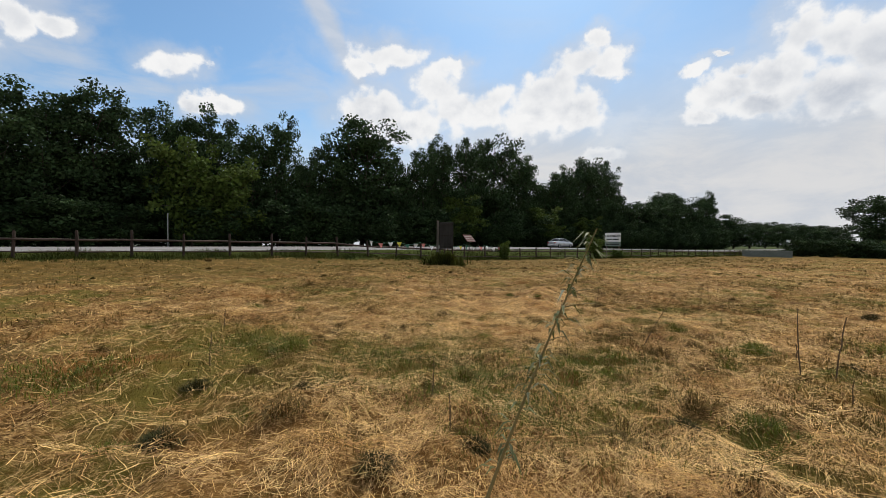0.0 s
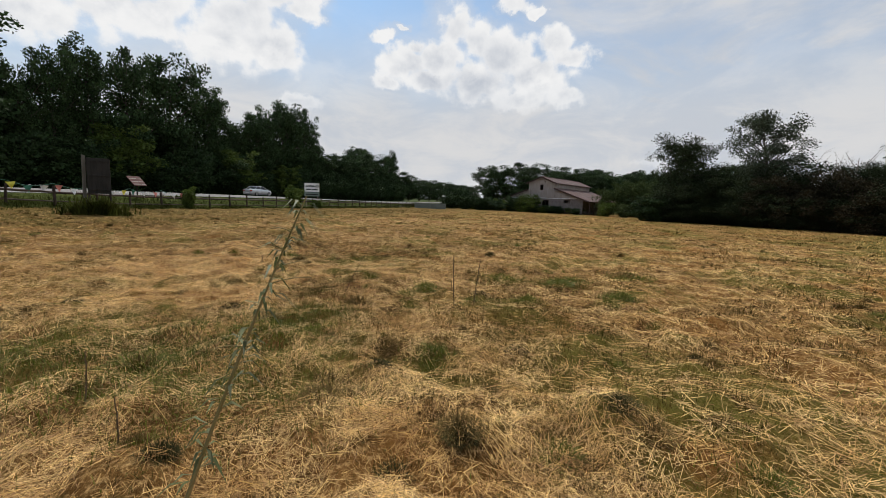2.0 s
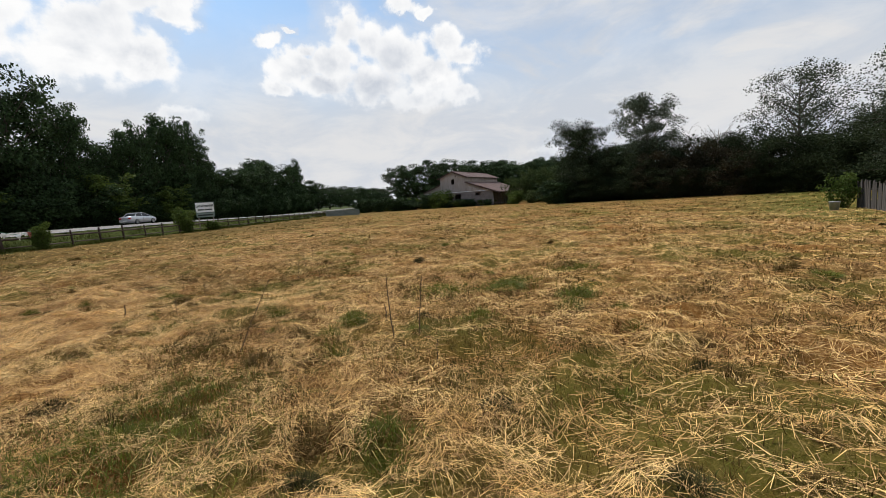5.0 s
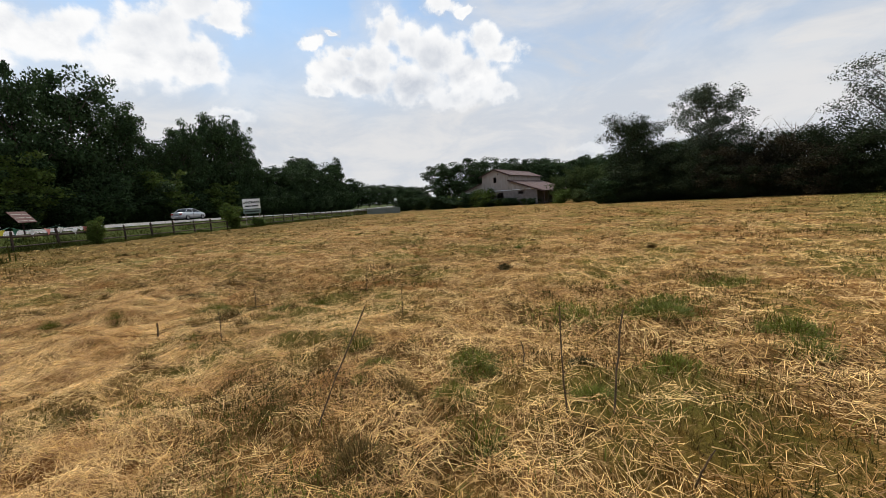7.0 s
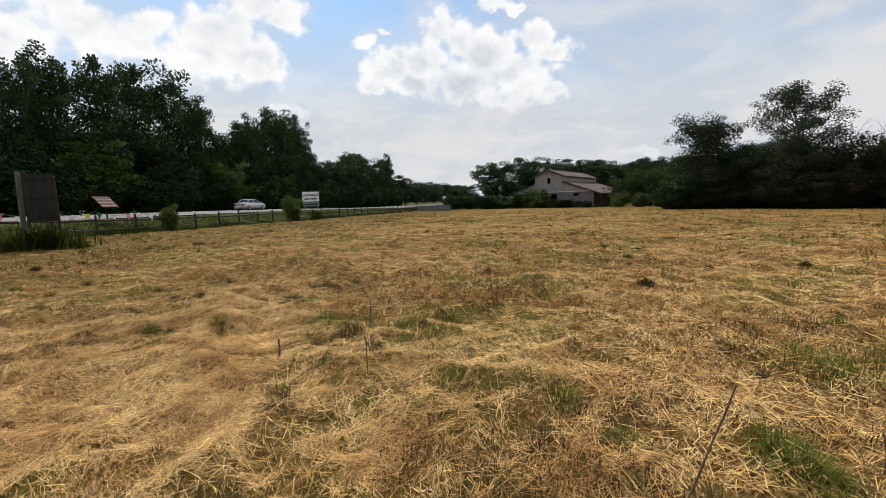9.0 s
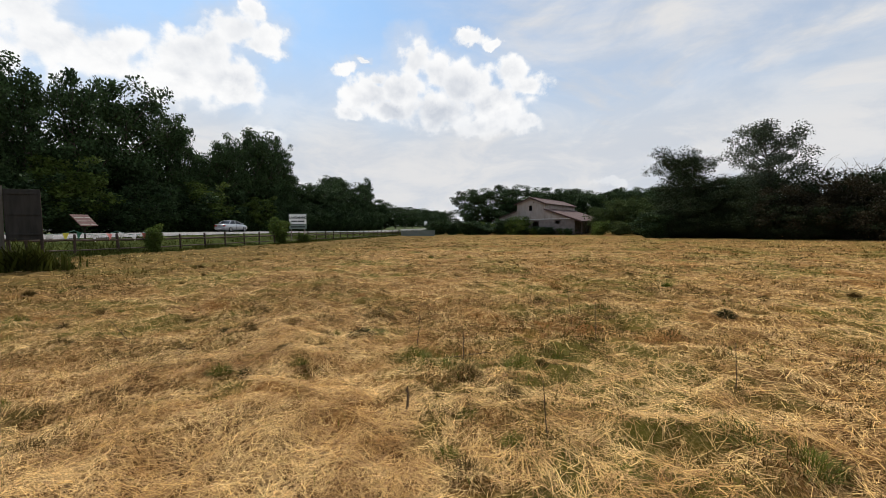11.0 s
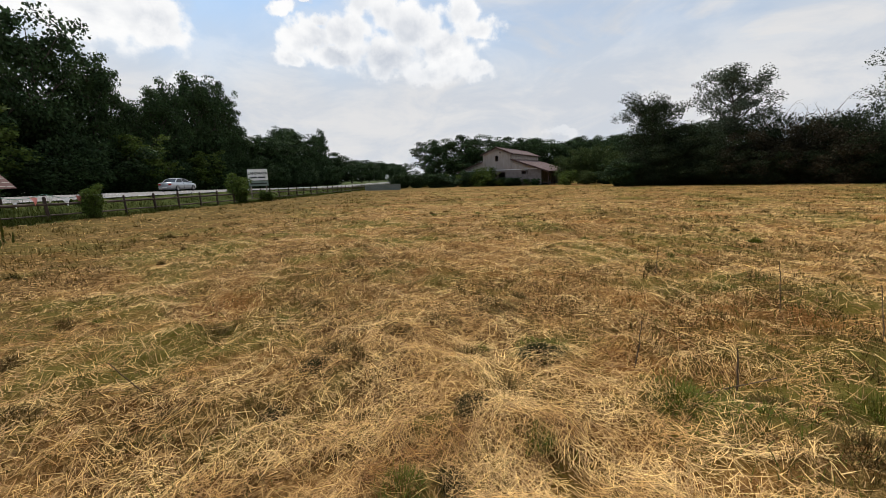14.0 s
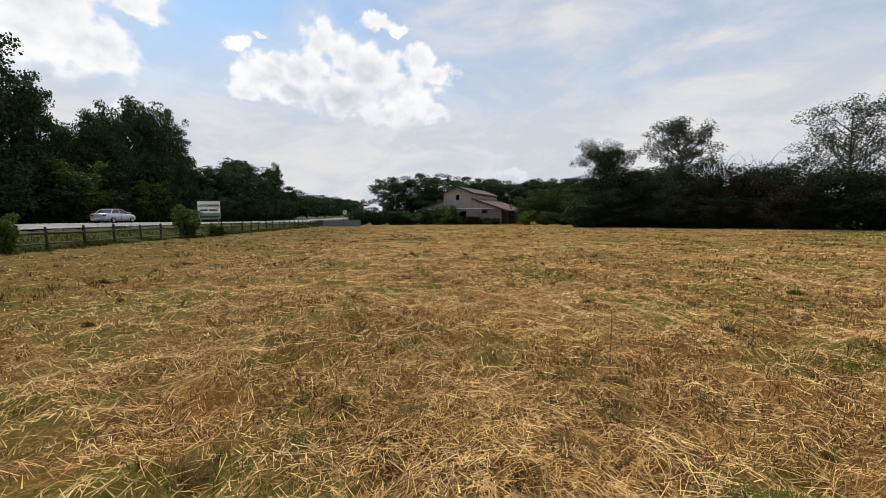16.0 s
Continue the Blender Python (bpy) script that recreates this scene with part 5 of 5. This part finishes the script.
def dry_stalks():
    r = np.random.default_rng(53)
    # base, lean to the top, thickness
    rows = ((3.95, 4.54, -0.02, 0.02, 0.76, 0.0075), (4.08, 4.28, 0.08, -0.04, 0.70, 0.008), (2.78, 5.74, 0.36, -0.16, 0.78, 0.006), (3.96, 10.59, 0.03, -0.03, 0.42, 0.006), (4.1, 9.92, 0.03, 0.02, 0.38, 0.008),
            (3.85, 10.2, 0.45, -0.5, 0.10, 0.006), (1.34, 13.26, -0.16, 0.1, 0.28, 0.005), (0.05, 3.1, 0.0, 0.0, 0.34, 0.006), (-0.1, 3.7, 0.02, 0.0, 0.36, 0.006), (-0.95, 1.7, -0.02, 0.0, 0.3, 0.006),
            (4.45, 5.2, 0.02, 0.02, 0.24, 0.008), (3.75, 3.75, -0.10, -0.1, 0.30, 0.006), (5.6, 9.0, 0.10, 0.05, 0.5, 0.005), (6.3, 9.7, -0.05, 0.05, 0.62, 0.005), (6.0, 12.6, 0.02, 0.0, 0.5, 0.005),
            (2.62, 9.17, 0.03, 0.0, 0.22, 0.012), (7.4, 11.2, 0.1, 0.0, 0.55, 0.006), (3.0, 8.1, 0.02, 0.05, 0.4, 0.005), (5.0, 7.4, 0.05, 0.02, 0.45, 0.005), (-2.6, 4.6, 0.02, 0.0, 0.4, 0.006), (-3.4, 6.4, 0.03, 0.0, 0.3, 0.006))
    for x, y, dx, dy, tall, thick in rows:
        z = float(floor_at(x, y))
        ob = tagged(thing("dry_stalk", x, y, z - 0.02), "dry brown broken weed stalk standing in the stubble", "stalk", "dry stalks in the field")
        pts = stalk_points((0, 0, 0), (dx, dy, tall), (r.uniform(-0.02, 0.02), r.uniform(-0.02, 0.02), 0), 8)
        pts[1:-1] += r.normal(size=(6, 3)) * 0.0025
        v, f = tube_arrays(pts, np.linspace(thick, thick * 0.6, 8), 6)
        part("stem", mesh_of("stem", v, f, M_STICK, True), None, ob)
        for k in r.uniform(0.2, 0.95, 3):
            at = np.array([np.interp(k, np.linspace(0, 1, 8), pts[:, c]) for c in range(3)])
            v, f = tube_arrays(np.stack([at, at + r.normal(size=3) * 0.012]), [thick * 0.7, thick * 0.3], 4)
            part("stub", mesh_of("stub", v, f, M_STICK), None, ob)



dry_stalks()


# ---- blades and straw ----
def blades(r, x, y, z, long, wide, tilt, heading, curl, straight=False):
    """Bent tapering blades from root places: three cross-sections each."""
    n = len(x)
    root = np.stack([x, y, z], -1)
    flat = np.stack([np.cos(heading), np.sin(heading), np.zeros(n)], -1)
    side = np.stack([-np.sin(heading), np.cos(heading), np.zeros(n)], -1) * wide[:, None]
    up = np.array([0, 0, 1.0])
    d1 = flat * np.cos(tilt)[:, None] + up * np.sin(tilt)[:, None]
    d2 = flat * np.cos(tilt - curl)[:, None] + up * np.sin(tilt - curl)[:, None]
    if straight:
        tip = root + d1 * long[:, None]
        verts = np.stack([root - side, root + side, tip + side * 0.5, tip - side * 0.5], 1).reshape(-1, 3)
        return verts, np.arange(4 * n).reshape(-1, 4)
    mid = root + d1 * (long * 0.55)[:, None]
    tip = mid + d2 * (long * 0.45)[:, None]
    verts = np.stack([root - side, root + side, mid + side * 0.8, mid - side * 0.8, tip + side * 0.25, tip - side * 0.25], 1).reshape(-1, 3)
    k = np.arange(n)[:, None] * 6
    faces = np.stack([k + [0, 1, 2, 3], k + [3, 2, 4, 5]], 1).reshape(-1, 4)
    return verts, faces


def scatter(r, n, near, far, az0=-66, az1=135):
    """Places round the walked line, thinning with distance from it."""
    u = r.uniform(-0.12, 1, n)
    x0, y0 = 0.2 + 1.2 * u, 10.9 * u
    d = near * (far / near) ** r.uniform(0, 1, n)
    a = np.radians(r.uniform(az0, az1, n))
    x, y = x0 + d * np.sin(a), y0 + d * np.cos(a)
    u = np.clip((x - 0.2) * 1.2 + y * 10.9, 0, 120.25) / 120.25
    d = np.hypot(x - 0.2 - 1.2 * u, y - 10.9 * u)
    keep = (-0.6 * x + 0.8 * y) < EDGE - 0.6
    return x[keep], y[keep], d[keep]


def patchy(x, y, wave, seed):
    return 1.15 * ripple(x, y, wave * 0.42, seed) + 0.75 * ripple(x, y, wave * 0.19, seed + 500)


GREEN_SPOTS = ((0.3, 4.5, 1.25, 6000), (1.5, 4.6, 0.9, 4200), (0.9, 3.4, 0.8, 2600), (-0.6, 5.4, 0.9, 2000), (2.55, 3.28, 0.22, 420), (4.26, 5.59, 0.25, 600), (5.18, 4.24, 0.22, 400), (6.97, 3.54, 0.3, 500),
               (7.16, 4.92, 0.55, 1300), (9.31, 4.53, 0.5, 600), (-2.6, 5.6, 0.6, 900), (-3.9, 4.2, 0.7, 1200), (6.2, 5.6, 0.6, 900), (3.75, 9.9, 0.45, 400))


def green_at(x, y):
    out = np.zeros_like(x)
    for gx, gy, gr, full in GREEN_SPOTS:
        out = np.maximum(out, np.exp(-((x - gx) ** 2 + (y - gy) ** 2) / (gr * 1.0) ** 2))
    return out


def lying(r, x, y, long, wide, heading, lift):
    """Straws lying on the ground, each end at a height of its own."""
    n = len(x)
    tx, ty = x + np.cos(heading) * long, y + np.sin(heading) * long
    a = np.stack([x, y, floor_at(x, y) + lift * r.uniform(0, 1, n)], -1)
    b = np.stack([tx, ty, floor_at(tx, ty) + lift * r.uniform(0, 1, n)], -1)
    side = np.stack([-np.sin(heading), np.cos(heading), r.normal(size=n) * 0.6], -1) * wide[:, None]
    verts = np.stack([a - side, a + side, b + side * 0.6, b - side * 0.6], 1).reshape(-1, 3)
    return verts, np.arange(4 * n).reshape(-1, 4)


def straw_cover():
    r = np.random.default_rng(61)
    x, y, d = scatter(r, 720000, 0.7, 30)
    u = r.uniform(size=len(x))
    zone = patchy(x, y, 5.0, 77)
    holes = patchy(x, y, 0.5, 31) + 0.6 * patchy(x, y, 1.5, 32)
    keep = (u > 0.75 * green_at(x, y)) & (r.uniform(size=len(x)) > 0.9 * np.clip((-0.6 * x + 0.8 * y - 10) / 8, 0, 1)) & ((holes < 0.45) | (u < 0.12)) & (r.uniform(size=len(x)) < np.clip(1.0 - 0.45 * zone, 0.45, 1.0))
    x, y, d = x[keep], y[keep], d[keep]
    n = len(x)
    long = r.uniform(0.03, 0.17, n) * np.clip(0.8 + d * 0.05, 0.8, 1.9)
    wide = r.uniform(0.0009, 0.0022, n) * np.clip(0.6 + d * 0.115, 0.65, 3.6)
    swath = patchy(x, y, 3.0, 4) * 2.0
    heading = np.where(r.uniform(size=n) < 0.12, swath + r.normal(size=n) * 0.5, r.uniform(0, 6.28, n))
    v, f = lying(r, x, y, long, wide, heading, 0.055)
    tagged(new("straw", mesh_of("straw", v, f, M_STRAW)), "loose cut straw lying over the mown field", "straw", kind="stuff")
    # pale bits sticking up, farther out
    x, y, d = scatter(r, 190000, 6.0, 75, -50, 105)
    keep = (patchy(x, y, 5.0, 77) + r.normal(size=len(x)) * 0.4 < 0.2) & (r.uniform(size=len(x)) > 0.8 * np.clip((-0.6 * x + 0.8 * y - 11) / 8, 0, 1))
    x, y, d = x[keep], y[keep], d[keep]
    n = len(x)
    heading, long = r.uniform(0, 6.28, n), r.uniform(0.04, 0.12, n) * np.clip(0.8 + d * 0.012, 0.8, 1.5)
    lean = r.uniform(0.15, 0.9, n)
    root = np.stack([x, y, floor_at(x, y)], -1)
    tip = root + np.stack([np.cos(heading) * np.cos(lean), np.sin(heading) * np.cos(lean), np.sin(lean)], -1) * long[:, None]
    side = np.stack([-np.sin(heading), np.cos(heading), np.zeros(n)], -1) * (r.uniform(0.0004, 0.0009, n) * np.clip(d, 6, 45))[:, None]
    v = np.stack([root - side, root + side, tip], 1).reshape(-1, 3)
    tagged(new("far_straw", mesh_of("far_straw", v, np.arange(3 * n).reshape(-1, 3), M_STRAW)), "pale cut stalks sticking up over the field", "straw", kind="stuff")
    # standing stubble in patches
    x, y, d = scatter(r, 200000, 0.9, 26)
    keep = patchy(x, y, 5.0, 77) * 0.7 + patchy(x, y, 0.9, 9) * 0.8 + r.normal(size=len(x)) * 0.25 > 0.4
    x, y, d = x[keep], y[keep], d[keep]
    n = len(x)
    long = r.uniform(0.03, 0.10, n) * np.clip(0.8 + d * 0.05, 0.8, 1.7)
    wide = r.uniform(0.0014, 0.0030, n) * np.clip(0.8 + d * 0.2, 0.9, 5)
    v, f = blades(r, x, y, floor_at(x, y) - 0.01, long, wide, r.uniform(0.7, 1.5, n), r.uniform(0, 6.28, n), r.uniform(-0.2, 0.7, n))
    tagged(new("stubble", mesh_of("stubble", v, f, M_STUBBLE)), "short dry olive-brown stubble standing in patches", "grass", kind="stuff")
    # small standing clumps that the mower left, near and far
    cx, cy, d = scatter(r, 34000, 1.6, 75, -55, 112)
    keep = patchy(cx, cy, 5.0, 77) * 0.7 + patchy(cx, cy, 1.6, 22) * 0.5 + r.normal(size=len(cx)) * 0.4 > 0.0
    cx, cy, d = cx[keep], cy[keep], d[keep]
    per = 11
    half = np.repeat(r.uniform(0.02, 0.10, len(cx)) * np.clip(0.7 + d * 0.03, 0.7, 2.0), per)
    tall = np.repeat(r.uniform(0.05, 0.15, len(cx)) * np.clip(0.8 + d * 0.01, 0.8, 1.3), per)
    x, y, d = np.repeat(cx, per), np.repeat(cy, per), np.repeat(d, per)
    n = len(x)
    x, y = x + r.normal(size=n) * half, y + r.normal(size=n) * half
    heading, lean = r.uniform(0, 6.28, n), r.uniform(0.6, 1.5, n)
    root = np.stack([x, y, floor_at(x, y) - 0.01], -1)
    tip = root + np.stack([np.cos(heading) * np.cos(lean), np.sin(heading) * np.cos(lean), np.sin(lean)], -1) * (tall * r.uniform(0.6, 1.3, n))[:, None]
    a = r.uniform(0, 6.28, n)
    side = np.stack([np.cos(a), np.sin(a), np.zeros(n)], -1) * (r.uniform(0.0015, 0.003, n) * np.clip(0.5 + d * 0.22, 0.9, 8))[:, None]
    v = np.stack([root - side, root + side, tip], 1).reshape(-1, 3)
    tagged(new("far_stubble", mesh_of("far_stubble", v, np.arange(3 * n).reshape(-1, 3), M_STUBBLE)), "dark clumps of uncut grass in the mown field", "grass", kind="stuff")
    # green regrowth, in patches
    x, y, d = scatter(r, 150000, 0.9, 26)
    own = patchy(x, y, 3.4, 15) + r.normal(size=len(x)) * 0.35
    spots = np.zeros_like(x)
    for gx, gy, gr in ((0.13, 4.68, 1.1), (1.77, 4.57, 0.7), (0.9, 4.6, 0.8), (2.55, 3.21, 0.3), (4.26, 5.51, 0.3), (5.18, 4.17, 0.3), (6.96, 3.47, 0.35), (7.16, 4.84, 0.6), (9.27, 4.45, 0.4), (-2.6, 5.6, 0.6), (-3.9, 4.2, 0.6)):
        spots += 2.2 * np.exp(-((x - gx) ** 2 + (y - gy) ** 2) / gr**2)
    keep = (own > 1.15) | (spots + r.normal(size=len(x)) * 0.4 > 1.0)
    x, y, d = x[keep], y[keep], d[keep]
    for gx, gy, gr, full in GREEN_SPOTS:
        full = int(full * 1.4)
        x = np.concatenate([x, gx + r.normal(size=full) * gr * 0.55])
        y = np.concatenate([y, gy + r.normal(size=full) * gr * 0.45])
    d = np.hypot(x - 0.8, np.maximum(y - 10.9, 0) + np.minimum(y, 0))
    n = len(x)
    long = r.uniform(0.04, 0.14, n) * np.clip(0.8 + d * 0.04, 0.8, 1.6)
    wide = r.uniform(0.0014, 0.0034, n) * np.clip(0.8 + d * 0.15, 0.9, 4)
    v, f = blades(r, x, y, floor_at(x, y) - 0.01, long, wide, r.uniform(0.4, 1.4, n), r.uniform(0, 6.28, n), r.uniform(0, 1.0, n))
    tagged(new("green_regrowth", mesh_of("green_regrowth", v, f, M_GREEN)), "green grass and clover growing back through the straw", "grass", kind="stuff")


straw_cover()


def tuft_mesh(r, wide, kind, fat=1.0):
    n = int((520, 420, 1100)[kind] * (wide / 0.2))
    a, q = r.uniform(0, 6.28, n), wide * np.sqrt(r.uniform(0, 1, n))
    px, py = np.cos(a) * q, np.sin(a) * q
    long = r.uniform(0.07, 0.19, n) * (1.15 - q / wide * 0.5) * (1.0, 1.1, 0.8)[kind]
    tilt = np.clip(1.45 - q / wide * 0.9 + r.normal(size=n) * 0.25, 0.1, 1.5)
    v, f = blades(r, px, py, np.full(n, -0.02), long, r.uniform(0.0016, 0.0034, n) * fat, tilt, a + r.normal(size=n) * 0.8, r.uniform(0.1, 1.1, n))
    return mesh_of("grass_tuft", v, f, (M_TUFT, M_GREEN, M_DARKTUFT)[kind])


def tufts():
    r = np.random.default_rng(67)
    near = [[tuft_mesh(r, 0.2, k) for _ in range(3)] for k in range(3)]
    wide = [[tuft_mesh(r, 0.2, k, 2.4) for _ in range(3)] for k in range(3)]
    # place, half width, kind: straw-brown, green or dark
    # dark tufts at (-0.42, 2.52) and (0.2, 2.7) stand in for shaded hollows
    by_start = ((1.76, 2.0, 0.15, 0), (1.72, 1.95, 0.11, 2), (-0.42, 2.52, 0.12, 2), (0.2, 2.7, 0.11, 2), (2.93, 1.52, 0.13, 2), (2.08, 1.32, 0.12, 0), (1.28, 2.02, 0.16, 2), (2.4, 3.05, 0.15, 1), (2.87, 0.62, 0.16, 1),
                (3.33, 2.85, 0.12, 2), (5.84, 2.48, 0.16, 1), (3.97, -0.4, 0.18, 1), (1.24, 3.0, 0.16, 0), (9.77, 0.54, 0.22, 1), (6.55, -0.25, 0.2, 0), (-1.98, 2.92, 0.16, 2))
    by_left = ((-2.29, 2.76, 0.14, 1), (-1.6, 3.3, 0.13, 1), (-1.93, 5.24, 0.25, 1), (-1.72, 6.81, 0.2, 0), (1.44, 4.65, 0.18, 1), (1.48, 3.3, 0.2, 0), (0.22, 4.35, 0.25, 1), (-1.61, 6.48, 0.16, 2))
    by_end = ((2.25, 12.43, 0.13, 2), (3.53, 11.2, 0.17, 2), (1.76, 12.2, 0.10, 2), (2.0, 10.95, 0.09, 2), (3.6, 10.22, 0.18, 1), (4.2, 9.17, 0.16, 1), (7.04, 10.24, 0.18, 1), (7.85, 9.98, 0.3, 1), (2.6, 12.7, 0.18, 0),
              (3.67, 12.43, 0.2, 0), (4.59, 12.32, 0.24, 0), (4.13, 5.47, 0.17, 1), (6.87, 3.56, 0.24, 1), (6.26, 3.41, 0.2, 1), (6.86, 4.7, 0.25, 1), (3.45, 5.71, 0.16, 0))
    rows = [*by_start, *by_left, *by_end]
    x, y, d = scatter(r, 255, 1.8, 26, -50, 110)
    for px, py in zip(x, y):
        k = r.uniform()
        rows.append((float(px), float(py), r.uniform(0.06, 0.17), 0 if k < 0.62 else 1 if k < 0.92 else 2))
    for n, (x, y, half, kind) in enumerate(rows):
        far = math.hypot(x - 1, max(0.0, y - 11, -y)) > 7
        ob = new("grass_tuft", (wide if far else near)[kind][n % 3])
        tall = r.uniform(0.6, 1.1)
        ob.matrix_basis = pose(x, y, float(floor_at(x, y)), 0, 0, r.uniform(0, 360)) @ Matrix.Diagonal((half / 0.2, half / 0.2, tall * (0.55 + half / 0.4), 1))
        tagged(ob, ("straw-brown matted tuft of old grass", "green tuft of grass in the straw", "dark matted tuft of old grass, also standing in for shaded hollows")[kind], "grass tuft", "grass tufts")


tufts()


def verge():
    """Rank grass along the fence and round the board's feet."""
    r = np.random.default_rng(71)
    n = 70000
    s = np.where(r.uniform(size=n) < 0.2, r.uniform(84, 170, n), r.uniform(-24, 90, n))
    p = EDGE + r.normal(size=n) * 0.42 + r.choice([0.0, 0.0, 0.0, 1.3], n) + patchy(s, s * 0.3, 5.0, 3) * 0.25
    x, y = spot(p, s)
    k = r.uniform(size=n) < 0.06
    x = np.where(k, 0.1 + r.normal(size=n) * 0.5, x)
    y = np.where(k, 26.0 + r.normal(size=n) * 0.22, y)
    long = r.uniform(0.12, 0.46, n) * (0.75 + 0.35 * np.clip(patchy(x, y, 4.0, 6), -1, 1))
    long = long * np.interp(s, (78, 95), (1.0, 2.4))
    v, f = blades(r, x, y, level(x, y) - 0.03, long, np.interp(s, (78, 95), (1.0, 3.0)) * r.uniform(0.007, 0.017, n), r.uniform(0.8, 1.5, n), r.uniform(0, 6.28, n), r.uniform(0, 0.9, n))
    tagged(new("verge_grass", mesh_of("verge_grass", v, f, M_VERGE)), "long dark green grass along the roadside fence", "grass", kind="stuff")


verge()
